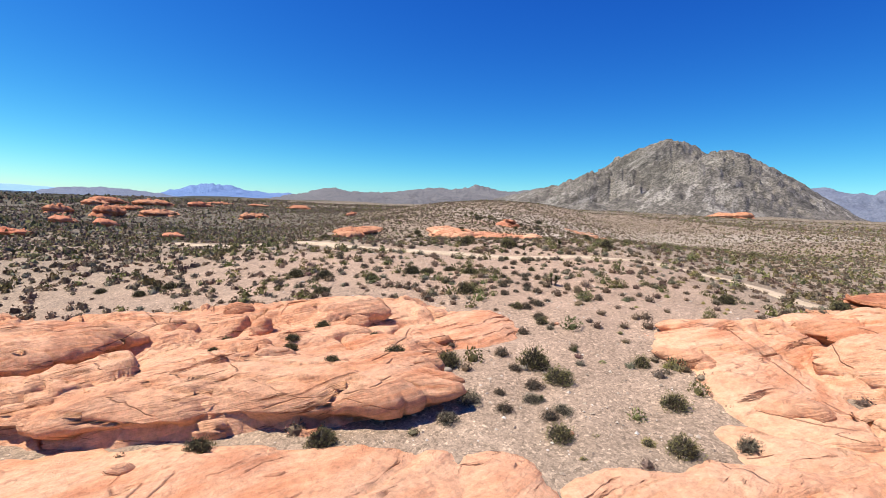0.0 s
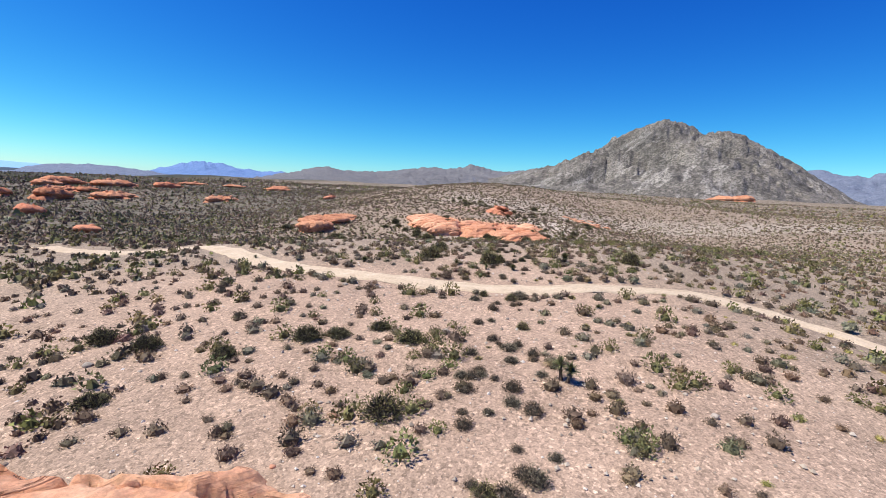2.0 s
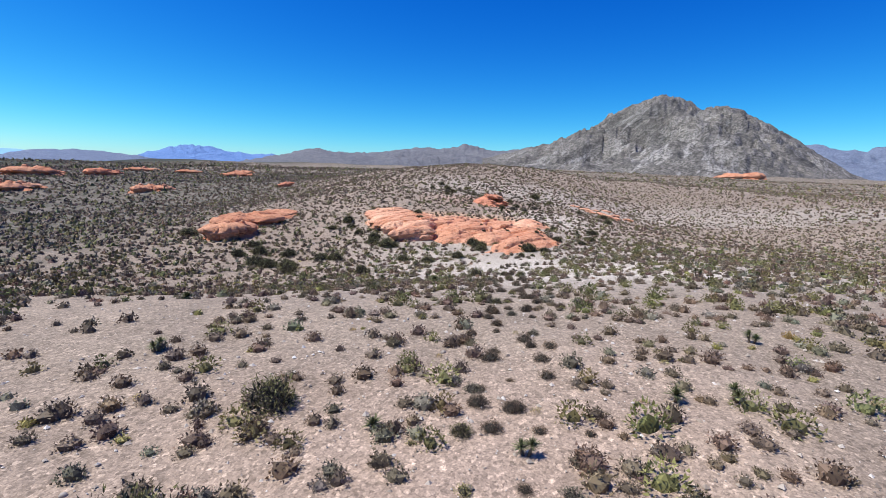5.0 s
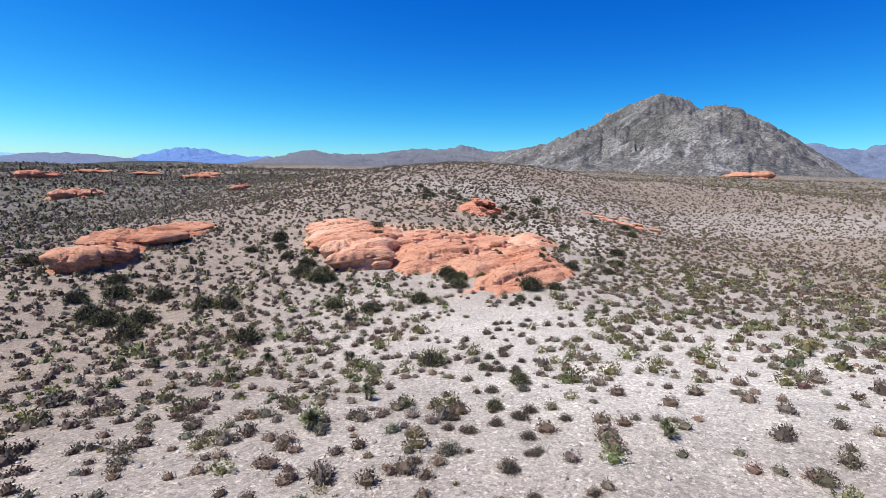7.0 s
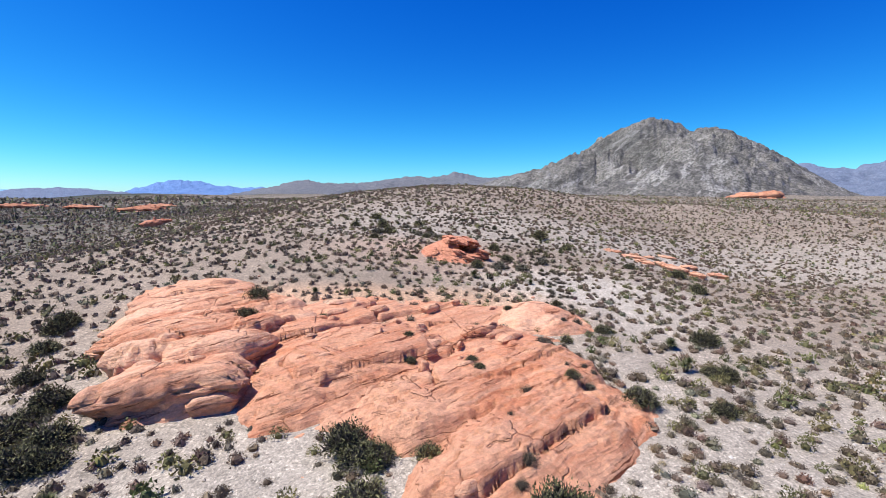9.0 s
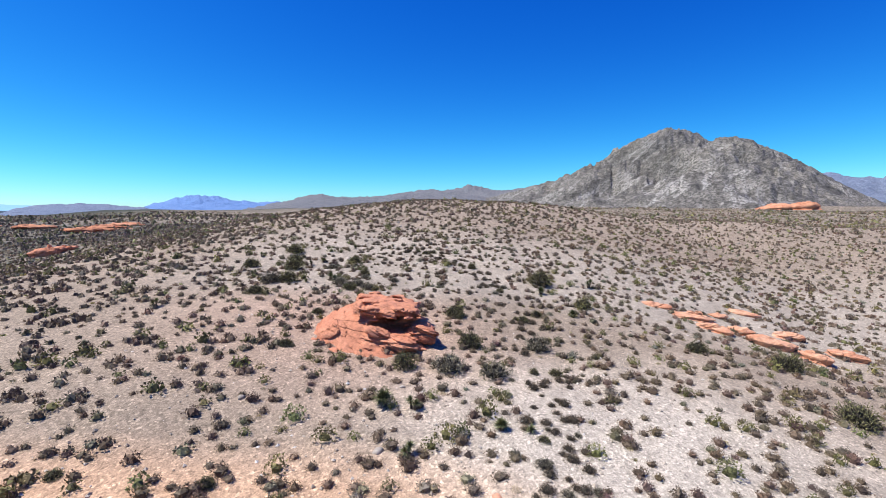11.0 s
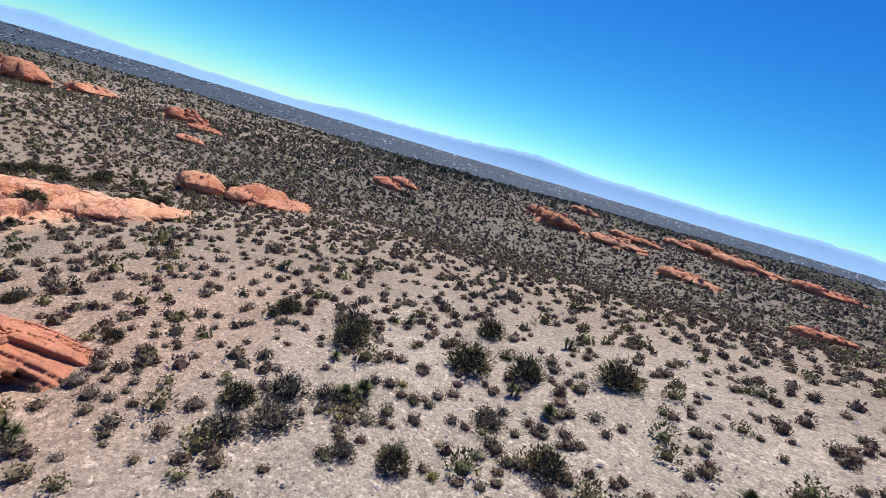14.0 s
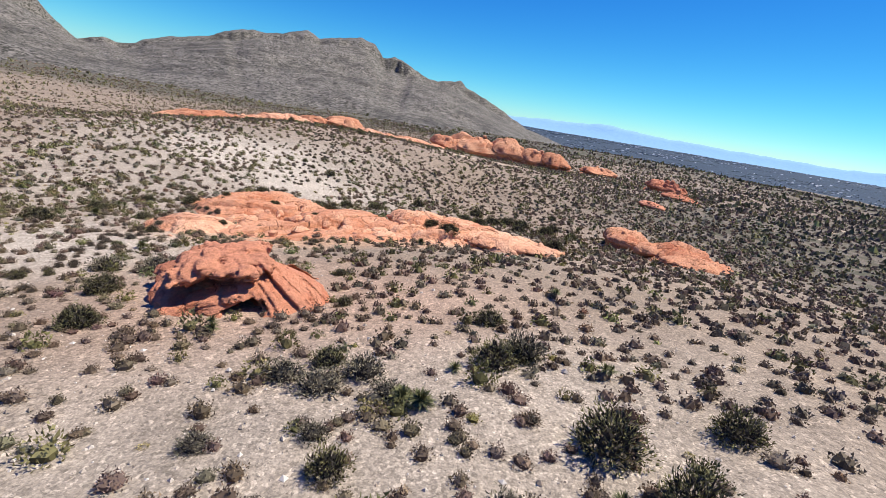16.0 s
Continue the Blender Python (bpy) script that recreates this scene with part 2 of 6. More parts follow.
def rock_material(name, base, light, dark, varnish=0.35, tilt=(0.06, 0.42)):
    """Bedded sandstone."""
    m, nt, b = nodes_of(name)
    g = Graph(nt, b)
    sep = nt.nodes.new("ShaderNodeSeparateXYZ")
    nt.links.new(g.pos, sep.inputs[0])
    lean = g.maths("ADD", g.maths("MULTIPLY", sep.outputs[0], tilt[0]), g.maths("MULTIPLY", sep.outputs[1], tilt[1]))
    lean = g.maths("ADD", lean, sep.outputs[2])
    wav = g.maths("ADD", lean, g.maths("MULTIPLY", g.noise(0.30, 3), 0.7))
    com = nt.nodes.new("ShaderNodeCombineXYZ")
    nt.links.new(wav, com.inputs[2])
    nt.links.new(g.maths("MULTIPLY", sep.outputs[0], 0.06), com.inputs[0])
    nt.links.new(g.maths("MULTIPLY", sep.outputs[1], 0.06), com.inputs[1])
    beds = g.noise(2.6, 7, 0.72, com.outputs[0])
    c = g.ramp(beds, (0.26, dark), (0.42, base), (0.58, light), (0.70, base), (0.82, dark))
    stain = g.ramp(g.noise(0.22, 6, 0.68, distort=0.8), (0.48, 0.0), (0.62, varnish))
    c = g.mix(stain, c, dark)
    pale = g.ramp(g.noise(0.12, 5, 0.65), (0.45, 0.0), (0.62, 0.75))
    c = g.mix(pale, c, light)
    c = g.mix(1.0, c, g.ramp(g.noise(5, 7, 0.75), (0.32, 0.72), (0.68, 1.2)), "MULTIPLY")
    # thin seams along the beds and joints across them, crevice shade painted dark
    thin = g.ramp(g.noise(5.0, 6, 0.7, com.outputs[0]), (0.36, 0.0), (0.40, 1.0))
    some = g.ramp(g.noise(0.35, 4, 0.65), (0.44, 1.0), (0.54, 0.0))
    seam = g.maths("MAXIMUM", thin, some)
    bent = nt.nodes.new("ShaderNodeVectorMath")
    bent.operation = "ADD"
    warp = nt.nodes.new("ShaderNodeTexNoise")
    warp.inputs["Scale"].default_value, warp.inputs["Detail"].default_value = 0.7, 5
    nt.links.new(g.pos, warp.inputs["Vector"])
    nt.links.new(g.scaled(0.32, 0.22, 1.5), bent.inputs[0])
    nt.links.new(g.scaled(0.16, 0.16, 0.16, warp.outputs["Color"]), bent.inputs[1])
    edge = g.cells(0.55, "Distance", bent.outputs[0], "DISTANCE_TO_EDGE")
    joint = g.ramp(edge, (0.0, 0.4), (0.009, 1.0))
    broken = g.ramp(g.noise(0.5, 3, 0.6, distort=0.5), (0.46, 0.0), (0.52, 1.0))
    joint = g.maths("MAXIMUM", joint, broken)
    crack_shade = g.maths("MULTIPLY", seam, joint)
    c = g.mix(crack_shade, g.mix(1.0, c, (0.34, 0.22, 0.19), "MULTIPLY"), c)
    c = g.mix(1.0, c, g.ramp(g.any_object(), (0.0, (0.86, 0.78, 0.74)), (0.5, (1.0, 1.0, 1.0)), (1.0, (1.06, 1.10, 1.12))), "MULTIPLY")
    g.colour(c)
    g.rough(0.9)
    h = g.maths("ADD", g.maths("MULTIPLY", g.noise(9.0, 7, 0.72, com.outputs[0]), 0.9), g.maths("MULTIPLY", g.noise(3.0, 8, 0.7), 0.9))
    h = g.maths("ADD", h, g.maths("MULTIPLY", crack_shade, 0.9))
    g.bump(h, 0.9, 0.15)
    return m


def mountain_material(name, light, dark, scrub, tint=None, scale=1.0, spots=0.75, relief=0.9, strata=0.0, dip=(0, 0, 0), pale=0.0):
    m, nt, b = nodes_of(name)
    g = Graph(nt, b)
    beds = g.noise(0.02 * scale, 12, 0.8, g.scaled(1.0, 1.0, 1.8), 0.5)
    mean = tuple(0.5 * (a + b) for a, b in zip(light, dark))
    c = g.ramp(beds, (0.34, dark), (0.46, mean), (0.55, light), (0.60, mean), (0.74, dark))
    c = g.mix(1.0, c, g.ramp(g.noise(0.11 * scale, 10, 0.8), (0.36, 0.55), (0.64, 1.45)), "MULTIPLY")
    if strata:
        turned = nt.nodes.new("ShaderNodeMapping")
        turned.inputs["Rotation"].default_value = tuple(radians(v) for v in dip)
        nt.links.new(g.pos, turned.inputs["Vector"])
        across = g.noise(0.06 * scale, 8, 0.72, g.scaled(0.12, 0.12, 1.0, turned.outputs[0]))
        lines = g.ramp(across, (0.40, 1.0), (0.47, 0.0))
        c = g.mix(g.maths("MULTIPLY", g.maths("MULTIPLY", g.ramp(across, (0.52, 0.0), (0.57, 1.0), (0.63, 0.0)), g.ramp(g.noise(0.004, 4, 0.6), (0.42, 0.0), (0.6, 1.0))), pale), c, (0.48, 0.45, 0.40))
        c = g.mix(g.maths("MULTIPLY", lines, strata), c, tuple(0.6 * v for v in dark))
    dots = g.ramp(g.noise(0.30 * scale, 3, 0.6), (0.50, 0.0), (0.56, spots))
    c = g.mix(dots, c, scrub)
    # tint: air haze of the distance, mixed straight into the base colour
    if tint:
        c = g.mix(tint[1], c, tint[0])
    g.colour(c)
    g.rough(0.95)
    g.bump(g.noise(0.08 * scale, 10, 0.78), relief, 7.0 / scale)
    return m


def plain(name, colour, rough=0.8, vary=0.25, scale=20.0):
    m, nt, b = nodes_of(name)
    g = Graph(nt, b)
    c = g.mix(1.0, colour, g.ramp(g.noise(scale, 4, 0.6), (0.3, 1 - vary), (0.7, 1 + vary)), "MULTIPLY")
    c = g.mix(1.0, c, g.ramp(g.any_object(), (0.0, 0.82), (1.0, 1.18)), "MULTIPLY")
    g.colour(c)
    g.rough(rough)
    return m


def foliage(name, colour=None, vary=0.45):
    """Leaves and twigs; each one differs a little, and each plant as well."""
    m, nt, b = nodes_of(name)
    g = Graph(nt, b)
    c = g.attr("tint") if colour is None else colour
    c = g.mix(1.0, c, g.ramp(g.island(), (0.0, 1 - vary), (0.6, 1.0), (1.0, 1 + 1.3 * vary)), "MULTIPLY")
    if colour is not None:
        c = g.mix(1.0, c, g.ramp(g.any_object(), (0.0, 0.75), (1.0, 1.25)), "MULTIPLY")
    g.colour(c)
    g.rough(0.75)
    return m


SOIL = ground_material()
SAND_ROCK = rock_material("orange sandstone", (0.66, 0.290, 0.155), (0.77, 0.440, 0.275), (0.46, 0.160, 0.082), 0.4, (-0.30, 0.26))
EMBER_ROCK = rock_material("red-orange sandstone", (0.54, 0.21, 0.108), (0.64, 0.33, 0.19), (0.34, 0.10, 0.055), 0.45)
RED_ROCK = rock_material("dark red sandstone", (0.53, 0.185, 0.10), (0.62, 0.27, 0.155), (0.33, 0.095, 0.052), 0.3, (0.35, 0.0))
LIMESTONE = mountain_material("grey limestone", (0.25, 0.227, 0.195), (0.062, 0.057, 0.052), (0.045, 0.046, 0.034), None, 1.0, 0.7, 0.6, 0.4, (0, 38, 20), 0.8)
BACK_STONE = mountain_material("banded grey slopes", (0.29, 0.262, 0.22), (0.085, 0.077, 0.066), (0.040, 0.040, 0.028), None, 1.3, 0.9, 0.7, 0.5)
# these far stones have the blue of distance haze in their colours
FAR_STONE = mountain_material("haze-tinted distant slopes", (0.24, 0.25, 0.28), (0.13, 0.145, 0.18), (0.11, 0.13, 0.15), ((0.17, 0.23, 0.36), 0.4), 0.5)
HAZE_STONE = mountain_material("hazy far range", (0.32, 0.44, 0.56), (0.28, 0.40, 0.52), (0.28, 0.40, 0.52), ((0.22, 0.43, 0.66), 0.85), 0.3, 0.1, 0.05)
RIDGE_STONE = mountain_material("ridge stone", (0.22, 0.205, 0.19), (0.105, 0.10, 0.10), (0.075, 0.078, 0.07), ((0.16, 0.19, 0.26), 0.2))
BLUE_HAZE_STONE = mountain_material("far peak in haze blue", (0.26, 0.33, 0.46), (0.15, 0.21, 0.33), (0.15, 0.21, 0.32), ((0.12, 0.24, 0.50), 0.7), 0.4, 0.1)
PLANTS = foliage("scrub")

# ---------------------------------------------------------------- ground
ROAD_LINE = [(-34, 77), (-26, 72.5), (-19, 70.6), (-15.5, 71.4), (-13.2, 72.4), (-11, 70.9), (-7.4, 66.6), (-4, 63.2), (-0.9, 60.9), (2.2, 59.4), (5.4, 58.1), (8.6, 57.3), (12.4, 56.9), (16.6, 57.4), (20, 57.7), (23, 56.8), (25.4, 54.6), (26.6, 51.2), (27.2, 48), (29.3, 47.2), (34.8, 50.6), (44, 56), (56, 60)]


def road_points(line, step=0.6):
    """A smooth line through the bends."""
    p = np.array(line, float)
    out = []
    for i in range(len(p) - 1):
        a, b, c, d = p[max(i - 1, 0)], p[i], p[i + 1], p[min(i + 2, len(p) - 1)]
        n = max(2, int(np.hypot(*(c - b)) / step))
        for k in range(n):
            u = k / n
            out.append(0.5 * (2 * b + (c - a) * u + (2 * a - 5 * b + 4 * c - d) * u**2 + (3 * b - a - 3 * c + d) * u**3))
    out.append(p[-1])
    return np.array(out)


ROAD = road_points(ROAD_LINE)
FAR_TRACKS = [[(-59.3, 113.9), (-70.1, 108.2), (-78.4, 103.6), (-85.1, 100), (-93, 96.1)], [(-47.3, 53.1), (-54.2, 51.8), (-62.9, 49.8), (-61.4, 62), (-63.9, 65.6), (-46.5, 97.1), (-48.3, 98.5)]]


def road_gap(x, y):
    """Distance to the middle of the track."""
    d = np.full(np.shape(x), 1e9)
    for px, py in ROAD[::2]:
        d = np.minimum(d, np.hypot(x - px, y - py))
    return d


def spaced(inner0, inner1, step, outer, growth):
    v = list(np.arange(inner0, inner1 + step, step))
    s, e = step, v[-1]
    while e < outer:
        s *= growth
        e += s
        v.append(e)
    s, e = step, v[0]
    while e > -outer:
        s *= growth
        e -= s
        v.insert(0, e)
    return np.array(v)


def soil_colour(x, y):
    """Kinds of soil: pinkish by the red rocks, pale gravel in the wash, grey on the slopes."""
    n = fbm(x / 14, y / 14, 4, 21)
    grey = np.array([0.32, 0.25, 0.182])
    pink = np.array([0.43, 0.302, 0.218])
    pale = np.array([0.57, 0.505, 0.41])
    shape = np.shape(x)
    pinkish = np.clip(smooth(0.0, 1.0, 1.1 - np.hypot((x - 6) / 30, (y - 48) / 27) + 0.4 * n) * 0.85 + 0.95 * smooth(0, 1, 1.25 - np.hypot((x - 18) / 11, (y - 149) / 9) + 0.3 * n), 0, 1)[..., None]
    paleish = np.clip(smooth(0.0, 1.0, 1.0 - np.hypot((x - 22) / 18, (y - 98) / 18) + 0.5 * n) + 0.75 * smooth(0, 1, 1.0 - np.hypot((x - 30) / 12, (y - 139) / 11) + 0.4 * n), 0, 1)[..., None]
    c = grey + (pink - grey) * pinkish
    wash = np.clip(smooth(-6, 14, x + 6 * n) * smooth(76, 94, y) * smooth(138, 118, y) * 0.52 * smooth(55, 38, x) + 0.45 * smooth(150, 156, y + 4 * n) * smooth(180, 166, y) * smooth(0, 14, x), 0, 1)[..., None]
    c = c + (pale * 0.88 - c) * wash
    c = c + (pale - c) * paleish * 0.8
    rosy = smooth(0, 0.6, 1.1 - np.hypot((x - 15) / 13, (y - 134) / 5.5) + 0.3 * n)[..., None]
    c = c + (np.array([0.56, 0.36, 0.225]) - c) * rosy
    return c * (1 + 0.10 * n[..., None])


def build_ground():
    xs = spaced(-24, 50, 0.62, 4900, 1.085)
    ys = spaced(18, 186, 0.62, 4900, 1.085)
    X, Y = np.meshgrid(xs, ys, indexing="ij")
    Z = land(X, Y)
    gap = road_gap(X, Y)
    Z -= 0.12 * smooth(2.4, 1.2, gap)
    near = smooth(70, 20, np.hypot((X - 14) / 1.0, np.maximum(np.abs(Y - 105) - 100, 0)))
    Z += near * 0.05 * fbm(X / 0.8, Y / 0.8, 2, 41)
    me = mesh_from("ground", np.stack([X, Y, Z], -1).reshape(-1, 3), grid_faces(len(xs), len(ys)))
    col = soil_colour(X, Y)
    away = np.hypot(X - 15, np.maximum(np.abs(Y - 100) - 90, 0))
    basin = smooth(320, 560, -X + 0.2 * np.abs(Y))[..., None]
    left = (smooth(-14, -44, X) * smooth(70, 110, Y) * smooth(330, 270, Y))[..., None]
    col = col * (1 - left) + np.array([0.20, 0.168, 0.13]) * left
    apron = (smooth(-110, -240, X) * smooth(-60, 60, Y))[..., None]
    col = col * (1 - apron) + np.array([0.046, 0.045, 0.028]) * apron
    # the basin floor's blue cast is distance haze put into the soil colour
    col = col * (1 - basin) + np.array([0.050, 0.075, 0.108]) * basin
    back = smooth(-10, -60, Y)[..., None] * (1 - smooth(140, 320, -X))[..., None]
    col = col * (1 - back) + np.array([0.165, 0.14, 0.105]) * back
    cover = np.maximum(np.maximum(smooth(60, 190, away), 0.8 * left[..., 0]), back[..., 0]) * (1 - 0.85 * basin[..., 0])
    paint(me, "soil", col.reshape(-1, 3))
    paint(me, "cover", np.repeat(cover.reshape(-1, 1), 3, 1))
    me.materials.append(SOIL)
    return tagged(new("ground", me), "pinkish grey stony desert soil rising in low hills", "ground", kind="structure")


build_ground()


m, nt, b = nodes_of("pale sand track")
g = Graph(nt, b)
c = g.ramp(g.noise(0.9, 5, 0.6), (0.3, (0.46, 0.36, 0.25)), (0.7, (0.58, 0.47, 0.34)))
c = g.mix(1.0, c, g.ramp(g.cells(12, "Color"), (0.0, 0.82), (0.8, 1.05), (1.0, 1.2)), "MULTIPLY")
g.colour(c)
g.rough(0.95)
g.bump(g.noise(6, 5, 0.65), 0.5, 0.04)
SAND = m


def build_road(p, width, label):
    """The sandy track, with two worn wheel lines and a low crown."""
    t = np.gradient(p, axis=0)
    t /= np.hypot(t[:, 0], t[:, 1])[:, None]
    nrm = np.stack([-t[:, 1], t[:, 0]], -1)
    n_across = 15
    u = np.linspace(-1, 1, n_across)
    half = width + 0.22 * fbm(np.arange(len(p)) / 9.0, np.zeros(len(p)), 3, 77)
    half = half * np.clip(np.minimum(np.arange(len(p)) + 1, np.arange(len(p))[::-1] + 1) / 14.0, 0.05, 1)
    P = p[:, None, :] + nrm[:, None, :] * (u[None, :] * half[:, None])[..., None]
    edge = 0.25 * fbm(P[..., 0] / 0.9, P[..., 1] / 0.9, 3, 71) * (np.abs(u)[None, :] ** 3)
    P = P + nrm[:, None, :] * (edge * np.sign(u)[None, :])[..., None]
    Z = land(P[..., 0], P[..., 1]) - 0.03 - 0.05 * np.exp(-((np.abs(u)[None, :] - 0.5) / 0.17) ** 2) - 0.09 * (np.abs(u)[None, :] > 0.95)
    Z += 0.025 * fbm(P[..., 0] / 0.7, P[..., 1] / 0.7, 3, 78)
    me = mesh_from("road", np.concatenate([P, Z[..., None]], -1).reshape(-1, 3), grid_faces(len(p), n_across))
    me.materials.append(SAND)
    tagged(new("road", me), label, "dirt track", kind="structure")


build_road(ROAD, 0.86, "pale sandy dirt track with worn wheel lines")
for line in FAR_TRACKS:
    build_road(road_points(line), 1.3, "pale far stretch of sandy track in the scrub")

# ---------------------------------------------------------------- mountains


def mountain(name, label, skyline, near, crest, mat, low, seed, gully=0.16, rows=60, step=0.16, cliff=0.0, lift=1.35, rough=1.0):
    """A range: skyline as (azimuth left of +y, degrees of rise) seen from the middle of the place; near and crest: its distances."""
    sky = np.array(skyline, float)
    az = np.arange(sky[0, 0], sky[-1, 0] + step / 2, step) if sky[-1, 0] > sky[0, 0] else np.arange(sky[-1, 0], sky[0, 0] + step / 2, step)
    order = np.argsort(sky[:, 0])
    el = np.interp(az, sky[order, 0], sky[order, 1])
    el = el + 0.12 * fbm(az * 1.3, az * 0 + seed, 4, seed) + 0.06 * rough * fbm(az * 5, az * 0 + seed, 3, seed + 5)
    v = np.concatenate([np.linspace(0, 1, rows), 1 + np.linspace(0.06, 0.9, 8)])
    A, V = np.meshgrid(az, v, indexing="ij")
    top = np.tan(np.radians(el))[:, None] * crest + 14
    D = near + (crest - near) * V
    X, Y = 15 - np.sin(np.radians(A)) * D, 120 + np.cos(np.radians(A)) * D
    shape = np.where(V <= 1, V ** lift, np.maximum(1 - np.maximum((V - 1) * 1.1, 0) ** 1.1, 0))
    if cliff:
        # a steep band of bare rock under the crest
        c = cliff * (0.35 + 0.65 * smooth(-0.25, 0.35, fbm(A / 5, A * 0 + seed, 3, seed + 3)))
        edge = 0.90 + 0.03 * fbm(A / 1.7, V, 3, seed + 4)
        shape = np.where(V <= 1, shape * (1 - c) + c * (0.86 * smooth(edge, edge + 0.018, V) + 0.14 * V), shape)
    low = np.minimum(low, top - 6)
    # the foot is smoother than the crest
    wide = max(3, int(5 / step))
    soft = np.convolve(np.pad(top[:, 0], wide, mode="edge"), np.ones(2 * wide + 1) / (2 * wide + 1), "valid")[:, None]
    top = np.maximum(soft + (top - soft) * np.clip(V, 0, 1) ** 4, low + 3)
    Z = low + (top - low) * shape
    size = (crest - near)
    slope = np.sin(np.pi * np.clip(V, 0, 1)) ** 0.8
    rise = top - low
    wx, wy = X + size * 0.05 * fbm(X / (size * 0.12), Y / (size * 0.12), 3, seed + 17), Y + size * 0.05 * fbm(X / (size * 0.12), Y / (size * 0.12), 3, seed + 18)
    ridged = 1 - np.abs(fbm(wx / (size * 0.22), wy / (size * 0.22), 3, seed + 20, 0.5)) * 2.2
    Z = Z + (ridged - 0.6) * gully * rise * slope
    crags = 1 - np.abs(fbm(wx / (size * 0.06), wy / (size * 0.06), 5, seed + 25, 0.62)) * 2.5
    Z = Z + (crags - 0.4) * gully * 0.22 * rise * (0.25 + slope)
    band = Z / (rise * 0.07 + 1e-3) + 1.2 * fbm(X / (size * 0.3), Y / (size * 0.3), 3, seed + 28)
    Z = Z + (smooth(0.0, 0.25, band - np.floor(band)) - (band - np.floor(band))) * rise * 0.022 * slope * rough
    Z = Z + fbm(X / (size * 0.018), Y / (size * 0.018), 4, seed + 30, 0.65) * 0.022 * rise * (0.35 + slope) * rough
    me = mesh_from(name, np.stack([X, Y, Z], -1).reshape(-1, 3), grid_faces(len(az), len(v)))
    me.materials.append(mat)
    return tagged(new(name, me), label, "mountain", kind="structure")


mountain("mountain_twin_peak", "grey limestone mountain with two rocky peaks", [(-5, 1.03), (-7.7, 1.82), (-10.4, 2.59), (-13, 3.08), (-15.5, 3.87), (-17.3, 4.88), (-19.1, 6.04), (-20.8, 7.09), (-22.2, 7.69), (-23.6, 8.1), (-24.6, 8.55), (-25.6, 8.13), (-27, 7.81), (-27.7, 7.34), (-28.4, 6.58), (-29.2, 6.57), (-30, 7.01), (-31.1, 7.05), (-32.4, 6.58), (-33.7, 5.83), (-35.2, 4.88), (-36.5, 4.17), (-37.5, 3.47), (-38.4, 2.84), (-39.4, 2.22), (-40.8, 1.21), (-42.5, -0.06), (-44.1, -0.68), (-56, 1.5)], 620, 2100, LIMESTONE, 8, 5, 0.42, rows=90, step=0.13, lift=1.2, rough=1.5)
mountain("mountain_right_range", "rocky range beyond the twin peak, tinted blue-grey for haze", [(-36.2, 3.2), (-38, 3.22), (-38.8, 3.23), (-39.7, 2.83), (-40.6, 2.64), (-41.3, 2.85), (-42.2, 2.46), (-42.6, 3.02), (-43.2, 2.88), (-50, 6.2), (-60, 7.2), (-70, 7.5), (-82, 6), (-95, 6.5), (-110, 7), (-130, 7.5), (-140, 6)], 2300, 3300, FAR_STONE, 10, 9, 0.2, step=0.3, rough=1.5)
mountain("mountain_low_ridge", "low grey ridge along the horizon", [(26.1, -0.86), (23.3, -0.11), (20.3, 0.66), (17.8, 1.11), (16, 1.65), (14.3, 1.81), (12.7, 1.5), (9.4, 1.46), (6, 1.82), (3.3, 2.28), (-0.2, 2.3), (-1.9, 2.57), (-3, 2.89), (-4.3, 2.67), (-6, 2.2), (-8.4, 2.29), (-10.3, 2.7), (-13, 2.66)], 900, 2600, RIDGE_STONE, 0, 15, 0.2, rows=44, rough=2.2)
mountain("mountain_blue_peak", "hazy blue peak on the horizon", [(33.8, -0.45), (32.6, 0.29), (31.3, 0.76), (29.5, 1.33), (27.7, 1.56), (25.5, 1.45), (24.1, 1.05), (21.8, 0.86), (19.4, 0.93), (16.3, 0.44)], 3300, 4300, BLUE_HAZE_STONE, 0, 23, 0.2, rows=34, step=0.2, rough=2.0)
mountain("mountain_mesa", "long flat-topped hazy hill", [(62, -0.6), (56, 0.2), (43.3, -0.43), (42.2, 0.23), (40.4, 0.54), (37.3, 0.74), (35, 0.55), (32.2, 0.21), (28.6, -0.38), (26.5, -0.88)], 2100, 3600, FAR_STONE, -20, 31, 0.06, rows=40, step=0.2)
mountain("mountain_back_ridge", "grey scrub-covered ridge with dark cliff bands", [(138, -5), (148, -2.63), (149.9, -1.63), (152.5, -0.54), (155.6, 0.95), (158.6, 2.43), (161.2, 3.32), (161.9, 3.96), (162.9, 3.67), (165.6, 3.43), (168.5, 4.84), (169.9, 5.23), (171.3, 4.92), (172.3, 6.15), (173.9, 6.63), (176.4, 6.17), (178.6, 5.71), (179.8, 6.27), (181.3, 5.87), (182.5, 5.41), (184.2, 5.23), (186.5, 5.16), (188.1, 4.54), (189.7, 3.72), (193.3, 2.91), (195.7, 2.13), (196.2, 1.67), (197.8, 1.44), (198.9, 1.71), (199.8, 1.27), (200.9, 0.65), (201.7, 1.61), (202.6, 2.58), (203.5, 3.75), (205.8, 5.77), (228, 12), (240, 10)], 230, 1100, BACK_STONE, 2, 41, 0.09, cliff=0.28, lift=1.1, rows=84, rough=0.45)
